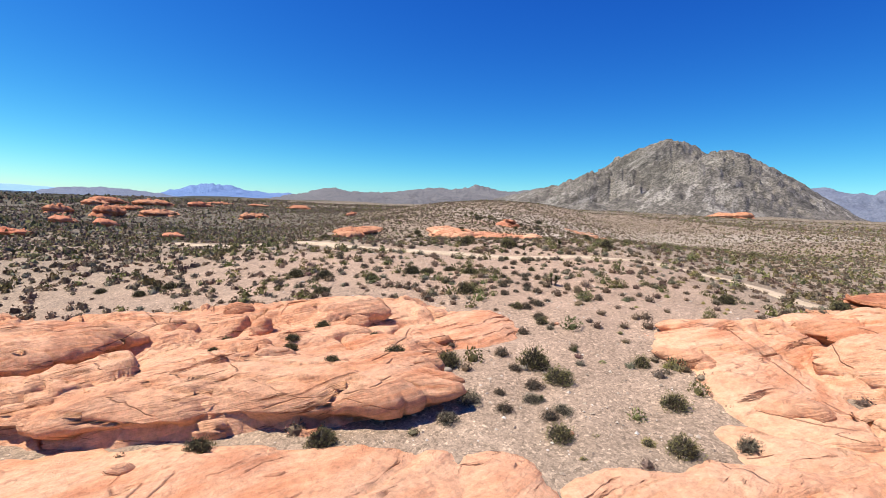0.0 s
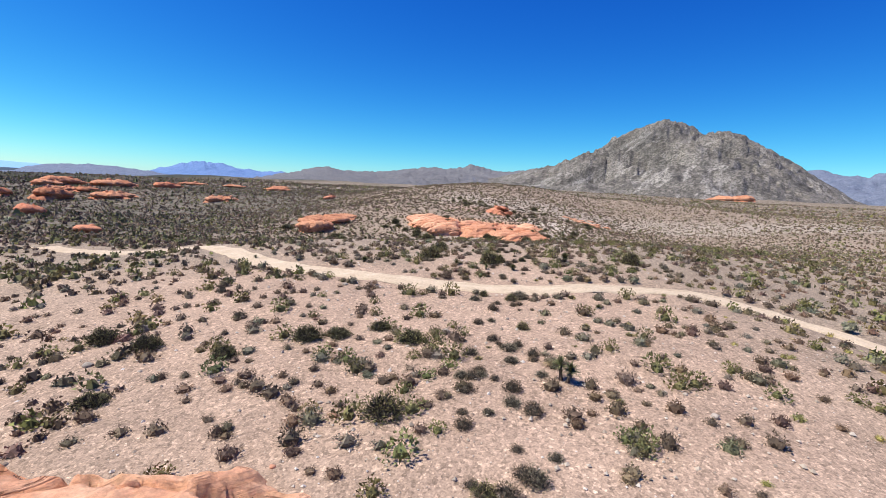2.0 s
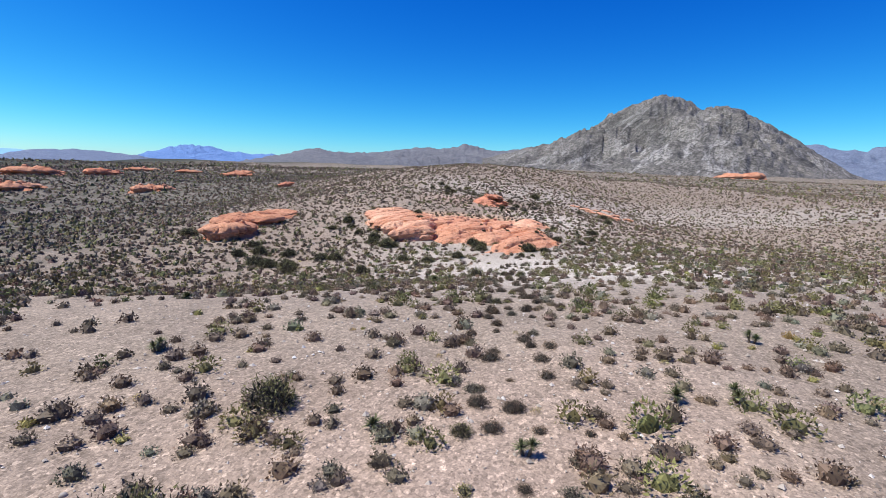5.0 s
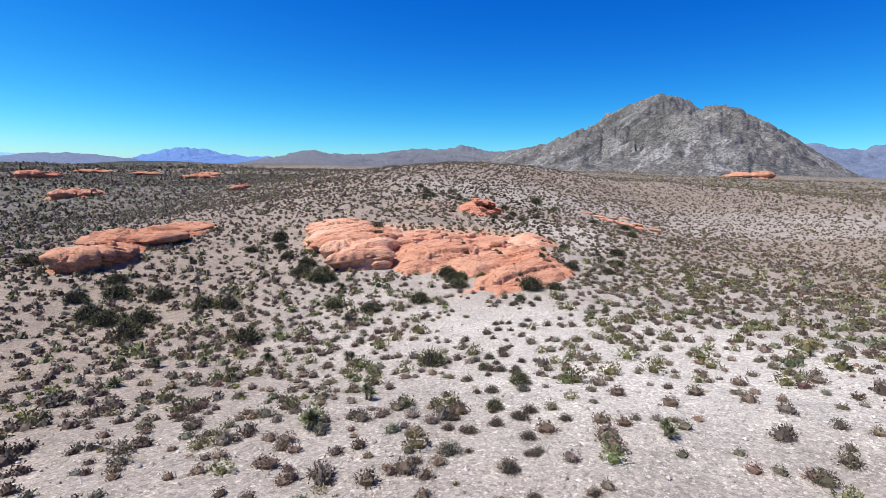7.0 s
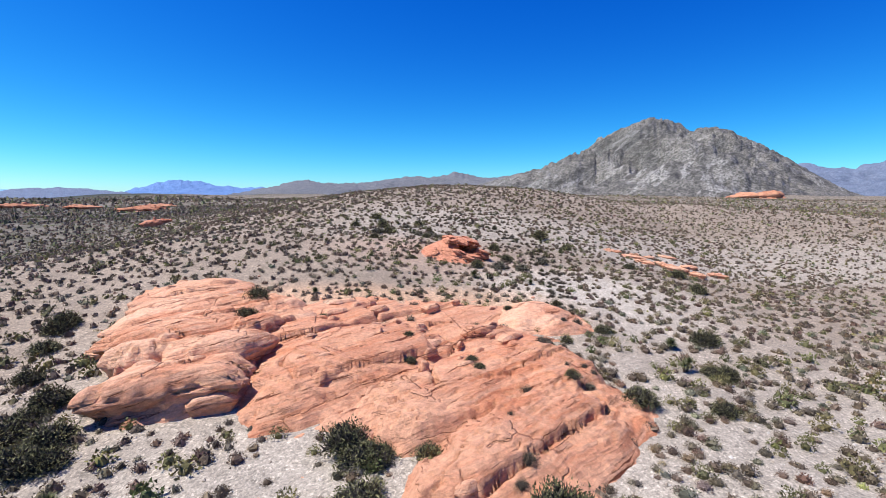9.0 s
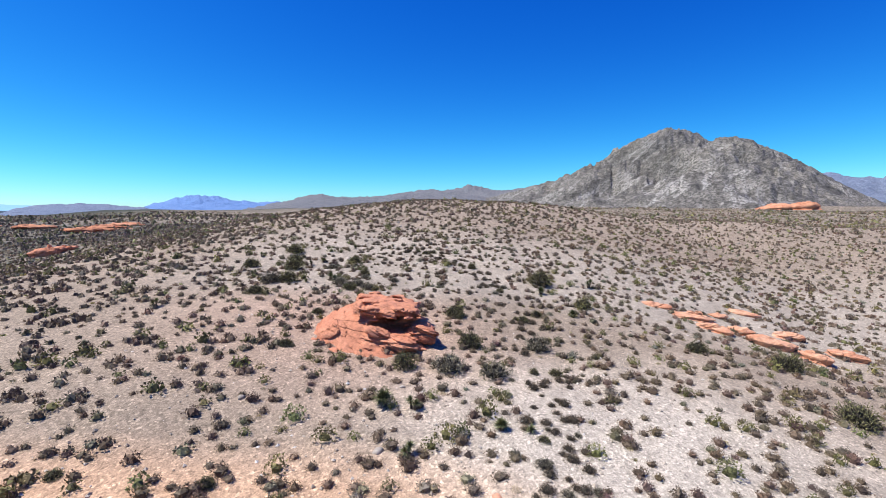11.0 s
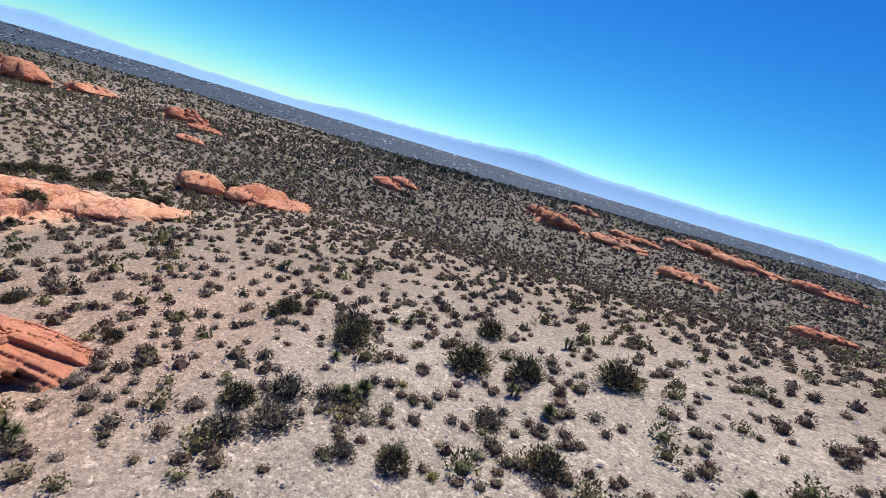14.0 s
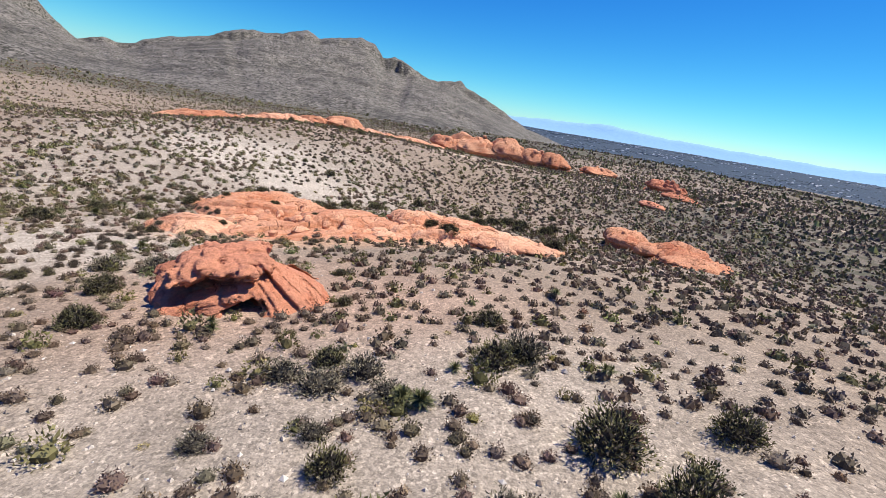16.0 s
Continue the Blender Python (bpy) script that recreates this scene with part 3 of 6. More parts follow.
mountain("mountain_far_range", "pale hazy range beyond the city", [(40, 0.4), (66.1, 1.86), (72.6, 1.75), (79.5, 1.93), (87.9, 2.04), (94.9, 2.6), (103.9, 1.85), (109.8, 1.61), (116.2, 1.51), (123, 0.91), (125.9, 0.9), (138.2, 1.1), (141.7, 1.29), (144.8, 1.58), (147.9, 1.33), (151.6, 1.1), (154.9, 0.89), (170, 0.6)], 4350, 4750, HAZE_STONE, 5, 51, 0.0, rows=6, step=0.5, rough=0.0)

# ---------------------------------------------------------------- the city in the basin


def build_city():
    rng = np.random.default_rng(8)
    n = 17000
    az, d = np.radians(rng.uniform(56, 162, n)), 520 + 3780 * rng.random(n) ** 0.9
    x, y = 15 - np.sin(az) * d, 120 + np.cos(az) * d
    keep = (fbm(x / 260, y / 260, 3, 61) > -0.18) & (x < -400)
    x, y, d = x[keep], y[keep], d[keep]
    z = land(x, y)
    n = len(x)
    sx, sy = rng.uniform(4, 12, n) * (0.5 + d / 4000), rng.uniform(4, 12, n) * (0.5 + d / 4000)
    h = rng.uniform(1.5, 4.0, n) * (0.6 + d / 5000)
    tree = rng.random(n) < 0.55
    corner = np.array([(-1, -1, 0), (1, -1, 0), (1, 1, 0), (-1, 1, 0), (-1, -1, 1), (1, -1, 1), (1, 1, 1), (-1, 1, 1)], float)
    # lean-to roofs, low on one side
    corner[4:, 2] = np.where(corner[4:, 0] > 0, 0.12, 1.0)
    V = corner[None] * np.stack([sx * 0.5, sy * 0.32, h], -1)[:, None, :]
    V = V + np.stack([x, y, z - 1], -1)[:, None, :]
    quads = np.array([(0, 1, 5, 4), (1, 2, 6, 5), (2, 3, 7, 6), (3, 0, 4, 7), (4, 5, 6, 7)])
    # house and tree colours lean to blue, with the distance haze painted in
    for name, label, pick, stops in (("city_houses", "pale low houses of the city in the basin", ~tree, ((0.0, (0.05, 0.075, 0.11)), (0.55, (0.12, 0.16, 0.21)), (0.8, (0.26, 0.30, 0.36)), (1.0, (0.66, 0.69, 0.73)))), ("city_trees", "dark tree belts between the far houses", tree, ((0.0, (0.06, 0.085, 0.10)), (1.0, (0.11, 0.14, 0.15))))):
        P = V[pick]
        F = (quads[None] + (np.arange(len(P)) * 8)[:, None, None]).reshape(-1, 4)
        me = mesh_from(name, P.reshape(-1, 3), F, False)
        m, nt, b = nodes_of(name)
        g = Graph(nt, b)
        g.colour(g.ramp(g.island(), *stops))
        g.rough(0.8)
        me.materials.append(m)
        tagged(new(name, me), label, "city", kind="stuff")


build_city()

# ---------------------------------------------------------------- sandstone outcrops
ROCK_AREAS = []                       # (x, y, rx, ry, turn) of bare rock, where little grows


def lobe_height(x, y, lobes, seed, rough=0.30):
    """Height over the ground of rounded, overlapping masses: (x, y, rx, ry, turn, height, bluntness)."""
    z = np.full(x.shape, -2.0)
    wob = fbm(x / 3.1, y / 3.1, 4, seed) * rough
    for k, (cx, cy, rx, ry, turn, h, blunt) in enumerate(lobes):
        c, s = math.cos(radians(turn)), math.sin(radians(turn))
        u, v = ((x - cx) * c + (y - cy) * s) / rx, (-(x - cx) * s + (y - cy) * c) / ry
        r = np.hypot(u, v) * (1 + wob + 0.22 * fbm(x / 1.1, y / 1.1, 4, seed + k))
        one = h * (1 - np.maximum(r, 0) ** blunt)
        one = np.where(r > 1, -(r - 1) * 3.0, one)
        z = np.maximum(z, one)
    return z


def plates(u, v, seed):
    """Joint-bounded plates: gap to the next plate, three random numbers of the plate, and the place within it."""
    iu, iv = np.floor(u), np.floor(v)
    f1, f2 = np.full(u.shape, 9.0), np.full(u.shape, 9.0)
    cu, cv, du, dv = (np.zeros(u.shape) for _ in range(4))
    for a in (-1, 0, 1):
        for b in (-1, 0, 1):
            x, y = iu + a, iv + b
            ou, ov = u - x - hashed(x, y, seed), v - y - hashed(x, y, seed + 7)
            d = np.hypot(ou, ov)
            near = d < f1
            f2 = np.where(near, f1, np.minimum(f2, d))
            cu, cv = np.where(near, x, cu), np.where(near, y, cv)
            du, dv = np.where(near, ou, du), np.where(near, ov, dv)
            f1 = np.where(near, d, f1)
    return f2 - f1, hashed(cu, cv, seed + 13), hashed(cu, cv, seed + 14), hashed(cu, cv, seed + 15), du, dv


def bedrock(lobes, step, seed, bed=0.42, dip=(0.25, 0.12), pillow=2.6, crack=0.30, stretch=(1.0, 3.0), turn=20):
    """A sheet of bare rock: tilted plates with open joints between them, stepped along the bedding."""
    arr = np.array(lobes, float)
    reach = np.maximum(arr[:, 2], arr[:, 3]) * 1.25
    x0, x1 = (arr[:, 0] - reach).min(), (arr[:, 0] + reach).max()
    y0, y1 = (arr[:, 1] - reach).min(), (arr[:, 1] + reach).max()
    xs, ys = np.arange(x0, x1, step), np.arange(y0, y1, step)
    X, Y = np.meshgrid(xs, ys, indexing="ij")
    over = lobe_height(X, Y, lobes, seed)
    ground = land(X, Y)
    depth = np.clip(over * 1.8, 0, 1)
    c, s = math.cos(radians(turn)), math.sin(radians(turn))
    wx, wy = X + 0.7 * fbm(X / 2.4, Y / 2.4, 4, seed + 3), Y + 0.7 * fbm(X / 2.4, Y / 2.4, 4, seed + 4)
    joints = 0.0
    for size, rise, lean, deep, keep, k in ((pillow, 0.75, 0.30, 1.0, 0.40, 0), (pillow * 0.40, 0.42, 0.26, 0.55, 0.55, 31), (pillow * 0.16, 0.16, 0.20, 0.22, 0.6, 57)):
        if size < 2.2 * step:
            continue
        U, W = (wx * c + wy * s) / (size * stretch[1]), (-wx * s + wy * c) / (size * stretch[0])
        gap, who, who2, who3, du, dv = plates(U + k, W - k, seed + k)
        # broken ground in some places, smooth slickrock in others
        rough = smooth(-0.25, 0.30, fbm(X / 6.0 + k, Y / 6.0, 3, seed + 70 + k)) if k else 1.0
        over = over + depth * rough * crack * ((who - 0.5) * rise + lean * size * ((who2 - 0.35) * dv + (who3 - 0.5) * du))
        width = max(0.04, 0.75 * step / size)
        open_joint = np.exp(-((gap / width) ** 2)) * smooth(keep - 0.08, keep + 0.08, who3)
        joints = np.maximum(joints, deep * rough * open_joint)
    over = over - depth * crack * 0.95 * joints
    # beds: risers and treads along a leaning stack, strong in places only
    Z = ground + over
    lean = Z * 1.2 + dip[0] * X + dip[1] * Y + 0.45 * fbm(X / 4, Y / 4, 4, seed + 6)
    ph = lean / bed
    fr = ph - np.floor(ph)
    which = hashed(np.floor(ph), np.floor(ph) * 0 + seed, seed)
    where = smooth(-0.15, 0.35, fbm(X / 5 + which * 9, Y / 5, 3, seed + 12))
    Z = Z + depth * bed * 0.7 * (smooth(0.0, 0.12, fr) - fr) * which * where
    ph2 = lean / (bed * 0.23)
    fr2 = ph2 - np.floor(ph2)
    Z = Z + depth * bed * 0.22 * (smooth(0.0, 0.15, fr2) - fr2) * smooth(0.0, 0.4, fbm(X / 3, Y / 3, 3, seed + 14))
    Z = Z + depth * (0.05 * fbm(X / 0.9, Y / 0.9, 4, seed + 9) + 0.14 * fbm(X / 3.2, Y / 3.2, 3, seed + 10))
    keep = (Z - ground) > -0.45
    F = grid_faces(len(xs), len(ys))
    F = F[keep.reshape(-1)[F].all(1)]
    used = np.unique(F)
    remap = np.full(X.size, -1)
    remap[used] = np.arange(len(used))
    # beds stand a little proud of one another sideways as well
    push = depth * bed * 0.30 * (fr - 0.5) * where
    P = np.stack([X + push * dip[0] * 2, Y + push * 0.6, Z], -1).reshape(-1, 3)[used]
    # each connected piece is a mesh of its own
    tag = np.arange(len(used))
    F = remap[F]
    while True:
        low = tag[F].min(1)
        before = tag.copy()
        np.minimum.at(tag, F.ravel(), np.repeat(low, 4))
        tag = tag[tag]
        if (tag == before).all():
            break
    pieces = []
    for k in np.unique(tag[F[:, 0]]):
        mine = F[tag[F[:, 0]] == k]
        if len(mine) < 40:
            continue
        own = np.unique(mine)
        back = np.zeros(len(used), int)
        back[own] = np.arange(len(own))
        pieces.append(mesh_from("bedrock", P[own], back[mine]))
    return pieces


def rock_block(cx, cy, rx, ry, turn, h, blunt, seed, step, bed, dip, crack):
    """One bulging block, widest above its foot so that it shades its own undercut."""
    n_a = int(np.clip(np.pi * (rx + ry) / step, 20, 250))
    n_top, n_side = int(np.clip(0.42 * (rx + ry) / step, 5, 40)), int(np.clip(1.3 * h / step, 4, 12))
    a = np.linspace(0, 2 * np.pi, n_a, endpoint=False)
    rad = np.concatenate([np.linspace(0.004, 0.97, n_top), 0.97 + 0.03 * np.sin(np.linspace(0.2, 1, 4) * np.pi / 2), 1 - 0.30 * np.linspace(0, 1, n_side + 1)[1:] ** 0.8])
    low = np.concatenate([np.zeros(n_top + 4), np.linspace(0, 1, n_side + 1)[1:]])
    q = np.concatenate([np.minimum(rad[: n_top + 4], 1), np.ones(n_side)])
    height = np.where(low > 0, 0.42 * h - low * (0.42 * h + 0.25), 0.42 * h + 0.58 * h * (1 - q ** blunt) ** (1 / 1.7))
    A, R = np.meshgrid(a, rad, indexing="ij")
    H = np.broadcast_to(height, A.shape)
    n = 2.7
    rim = (np.abs(np.cos(A)) ** n + np.abs(np.sin(A)) ** n) ** (-1 / n)
    ca, sa = np.cos(A), np.sin(A)
    rim = rim * (1 + 0.30 * fbm(ca * 1.5 + seed * 3.1, sa * 1.5, 3, seed) + 0.15 * fbm(ca * 5, sa * 5 + seed, 4, seed + 1))
    c, s_ = math.cos(radians(turn)), math.sin(radians(turn))
    u, v = R * rim * ca * rx, R * rim * sa * ry
    X, Y = cx + u * c - v * s_, cy + u * s_ + v * c
    # blunt towards the front, sinking into the sheet behind
    front = 0.30 * (cy - Y) / max(ry, 0.55 * rx) + 0.14 * (X - cx) / max(rx, ry)
    Z = land(X, Y, False) + H * np.where(H > 0, 1 + front + 0.16 * fbm(X / 2.5, Y / 2.5, 3, seed + 2), 1)
    P = np.stack([X, Y, Z], -1)
    wrap = np.concatenate([P[-1:], P, P[:1]], 0)
    N = np.cross(np.gradient(P, axis=1), (wrap[2:] - wrap[:-2]))
    N /= -np.linalg.norm(N, axis=-1, keepdims=True) + 1e-9
    N = np.where((N[:, :1, 2:] < 0), -N, N)
    size = min(1.0, h / 1.2, min(rx, ry) / 2)
    lean = Z + dip[0] * X + dip[1] * Y + 0.35 * fbm(X / 4.5, Y / 4.5, 3, 900) + 0.10 * fbm(X / 1.3, Y / 1.3, 3, seed + 3)
    f3, f4, who3 = worley(X / 1.5 + Z * 0.7 + seed, Y / 0.95 - Z * 0.9, seed + 21)
    disp = size * (0.17 * (who3 - 0.5) * smooth(0.0, 0.22, f4 - f3) + 0.18 * fbm(X / 2.8 + Z * 0.4, Y / 2.8 - Z * 0.3, 3, seed + 4) + 0.07 * fbm(X / 0.8 + Z, Y / 0.8, 3, seed + 5))
    if step > 0.22:
        disp = disp + step * (0.7 * fbm(X / (5 * step) + Z / (3 * step), Y / (5 * step) - Z / (3 * step), 4, seed + 30) + 0.5 * (worley(X / (4 * step) + seed, (Y + Z * 2) / (2.4 * step), seed + 31)[2] - 0.5))
    for depth, amp, keep in ((bed, 0.24, -0.05), (bed * 0.37, 0.26, -0.1), (bed * 0.14, 0.24, -0.15)):
        ph = lean / depth
        fr = ph - np.floor(ph)
        which = hashed(np.floor(ph), np.floor(ph) * 0 + 3, seed + 6)
        where = smooth(keep, keep + 0.45, fbm(X / 3.4 + which * 7, Y / 3.4, 3, seed + 7))
        disp = disp + depth * amp * (1.7 if step > 0.22 else 1.0) * (smooth(0.0, 0.16, fr) - fr) * (0.3 + which) * where
        disp = disp - depth * 0.42 * np.exp(-(((fr - 0.07) / 0.055) ** 2)) * smooth(0.35, 0.5, which) * smooth(keep, keep + 0.3, fbm(X / 3.0 - which * 5, Y / 3.0, 3, seed + 15))
    # long joints along the block, a few across
    wx, wy = u + 0.5 * fbm(X / 2, Y / 2, 3, seed + 8), v + 0.35 * fbm(X / 2, Y / 2, 3, seed + 9)
    f1, f2, who = worley(wx / (3.4 * crack + 2.0) + seed, wy / (1.0 * crack + 0.7), seed + 10)
    disp = disp - crack * size * (0.42 * smooth(0.07, 0.0, f2 - f1) * smooth(0.35, 0.55, who) - 0.28 * (who - 0.5) * smooth(0.0, 0.12, f2 - f1))
    P = P + N * disp[..., None]
    i = np.arange(n_a * len(rad)).reshape(n_a, len(rad))
    j = np.roll(i, -1, 0)
    F = np.stack([i[:, :-1], i[:, 1:], j[:, 1:], j[:, :-1]], -1).reshape(-1, 4)
    return mesh_from("rock_block", P.reshape(-1, 3), F)


def outcrop(name, label, lobes, step, mat, seed, bed=0.42, dip=(0.25, 0.12), pillow=2.6, crack=0.30, turn=20, group="", sub=1, sheet=0.8, small=1.0, chips=0, spread=1.06, solid=None):
    """A bare rock mass of bulging blocks on a bedrock sheet: lobes as (x, y, rx, ry, turn, height, bluntness); solid: which of them are blocks."""
    r = np.random.default_rng(seed)
    x0, y0 = float(np.mean([q[0] for q in lobes])), float(np.mean([q[1] for q in lobes]))
    top = new(name)
    top.location = (x0, y0, float(land(x0, y0)))
    base = [(x, y, rx * spread, ry * spread, t, h * sheet, b) for x, y, rx, ry, t, h, b in lobes]
    members = [part("bedrock", me, mat, top) for me in bedrock(base, step * (0.7 if step < 0.2 else 1.3), seed, bed, dip, pillow, crack * 0.8, (1.0, 3.0), turn)]
    blocks = []
    for x, y, rx, ry, t, h, b in (lobes if solid is None else [lobes[k] for k in solid]):
        blocks.append((x, y, rx, ry, t, h, b))
        for k in range(sub):
            aa, rr = r.uniform(0, 2 * np.pi), r.uniform(0.25, 0.8)
            c, s_ = math.cos(radians(t)), math.sin(radians(t))
            u, v = rr * math.cos(aa) * rx, rr * math.sin(aa) * ry
            hh = h * (1 - rr**b * 0.8) * r.uniform(0.85, 1.0) + r.uniform(0.08, 0.32) * min(h, 2.0)
            blocks.append((x + u * c - v * s_, y + u * s_ + v * c, rx * small * r.uniform(0.2, 0.5), ry * small * r.uniform(0.22, 0.5), t + r.uniform(-18, 18), hh, b))
    # small slabs lying along the beds
    cx, cy = r.uniform(x0 - 20, x0 + 20, chips * 30), r.uniform(y0 - 14, y0 + 14, chips * 30)
    rise = lobe_height(cx, cy, lobes, seed)
    for k in np.nonzero(rise > 0.12)[0][:chips]:
        long = 0.3 + 0.8 * r.random() ** 2
        blocks.append((cx[k], cy[k], long, long * r.uniform(0.3, 0.65), turn + r.uniform(-22, 22), rise[k] + r.uniform(0.10, 0.26), 4.0))
    for k, q in enumerate(blocks):
        members.append(part("rock_block", rock_block(*q, seed + 11 * k + 1, step, bed, dip, crack), mat, top))
    for ob in members:
        ob.location = -top.location
    for q in lobes:
        ROCK_AREAS.append(q[:5])
    return tagged(top, label, "rock outcrop", group)


# the slickrock by the start
outcrop("slickrock_ledge", "orange slickrock ledge with long curved cracks and dark undercuts", [
    (-2.6, 31.9, 7.4, 2.3, 5, 1.25, 3.0), (-12.6, 34.2, 5.6, 2.6, 14, 1.75, 2.8), (-0.2, 38.6, 2.6, 1.0, -4, 1.30, 3.0),
    (-2.7, 38.7, 7.6, 2.9, 8, 0.95, 2.6), (-9.5, 36.6, 6.0, 2.6, 14, 1.15, 2.6), (-1.4, 35.0, 6.6, 2.7, 8, 0.90, 2.8), (2.6, 37.0, 2.9, 3.0, 0, 0.55, 2.4), (-17.5, 37.0, 4.2, 2.6, 20, 1.2, 2.6)], 0.14, SAND_ROCK, 101, bed=0.5, dip=(0.03, 0.26), pillow=2.2, crack=0.85, turn=8, sub=0, sheet=1.05, chips=46, spread=1.0, solid=(0, 1, 2))
outcrop("slickrock_apron", "pale orange slickrock apron, smooth and gently rounded", [
    (-4.4, 27.2, 8.9, 2.1, 5, 0.30, 2.6), (2.6, 27.6, 2.2, 1.8, 0, 0.24, 2.2), (6.1, 27.2, 1, 2.0, 10, 0.18, 2.2), (3.5, 22.7, 7.4, 3.3, 0, 0.40, 2.4)], 0.16, SAND_ROCK, 111, bed=0.6, dip=(0.02, 0.1), crack=0.40, sub=0, chips=14, sheet=1.0, solid=())
outcrop("slickrock_tongue", "flat orange rock tongue in the gravel", [
    (5.6, 38.2, 2, 2.4, -20, 0.33, 2.4), (5.3, 37.2, 1, 1, 0, 0.29, 2.4)], 0.13, SAND_ROCK, 121, crack=0.5, sub=0, sheet=1.0, solid=())
outcrop("slickrock_slope", "orange sandstone slope with a worn gully and stacked ledges", [
    (24.2, 37.0, 4.8, 3.9, -40, 1.6, 2.8), (20.4, 32.6, 3.8, 2.3, -62, 1.75, 3.0), (18.4, 28.6, 3.0, 2.2, -20, 1.5, 2.8), (29.5, 42.0, 4.4, 3.0, 0, 0.9, 2.6), (15.6, 38.4, 1.9, 0.6, 5, 0.62, 3.0),
    (15.2, 35.6, 3.3, 2.3, -80, 0.42, 3.0), (15.0, 32.0, 3.6, 2.0, -84, 0.40, 3.0), (17.9, 37.6, 2.6, 1.9, -40, 0.60, 2.8), (14.6, 29.0, 3.0, 1.7, -20, 0.38, 2.8), (20.6, 39.2, 2.6, 1.7, 20, 0.8, 2.8), (20.5, 27.2, 4.2, 2.7, 0, 1.3, 2.4)], 0.14, SAND_ROCK, 131, bed=0.42, dip=(-0.10, 0.30), pillow=2.4, crack=0.7, turn=-45, sub=0, sheet=1.05, chips=26, spread=1.0, solid=(0, 1, 2, 3, 4))
outcrop("slickrock_flat", "low flat slickrock patch below the slope", [
    (11.6, 27.0, 4.2, 1.7, 6, 0.32, 2.6), (9, 27.9, 1.6, 0.9, 0, 0.23, 2.2)], 0.15, SAND_ROCK, 141, crack=0.5, sub=0, chips=8, sheet=1.0, solid=())

# the large slab in the middle
outcrop("sandstone_dome", "large rounded orange sandstone mass split into bulging blocks", [
    (2.8, 134.6, 3.7, 3.2, 10, 0.75, 2.8), (3.9, 131.9, 3.9, 2.5, 14, 1.05, 3), (5, 129.1, 4.0, 2.0, 12, 1.4, 3.2), (4.7, 126.7, 1.9, 1.5, 20, 1.48, 3.2), (7.8, 126.6, 2.4, 1.5, 14, 1.61, 3.4), (7.2, 124, 3.3, 1.8, 10, 1.59, 3.4), (8.7, 129.4, 1.5, 1.1, 60, 1.3, 3), (7.1, 133.2, 3.4, 2.4, 0, 0.8, 2.6), (9.8, 130.5, 2.6, 2.4, 0, 0.75, 2.6)], 0.15, SAND_ROCK, 201, bed=0.7, dip=(-0.38, 0.26), pillow=3.0, crack=0.8, turn=14, sub=1, sheet=0.9, small=0.8, chips=16, spread=1.0, solid=(0, 1, 2, 3, 4, 5, 6))
outcrop("sandstone_slab", "broad pale orange sandstone slab sloping to the wash", [
    (14.4, 126.7, 5.0, 4.2, 20, 0.86, 3.2), (19, 123.4, 5.8, 3.3, 35, 0.84, 3.2), (21.8, 119.2, 5.2, 2.7, 38, 0.76, 3), (22.6, 125.4, 3.0, 3.8, 15, 0.80, 3.2), (11.2, 128.8, 2.8, 2.8, 10, 0.66, 3), (18.5, 129.6, 5.6, 2.6, 0, 0.40, 3), (13.8, 132.6, 4.4, 2.4, 4, 0.34, 2.6), (20.0, 133.2, 4.0, 2.2, 0, 0.26, 2.6), (12.4, 123.2, 2.2, 1.6, 20, 0.7, 3.2)], 0.15, SAND_ROCK, 211, bed=0.38, dip=(0.22, 0.20), pillow=2.2, crack=0.9, turn=38, sub=0, sheet=1.08, chips=44, spread=1.04, solid=())
outcrop("sandstone_mound", "smooth ochre sandstone mound at the head of the slab", [
    (24.8, 132.7, 2.8, 2.4, -25, 0.67, 2.2)], 0.16, SAND_ROCK, 221, crack=0.4, bed=0.7, sub=0, sheet=1.0, solid=())

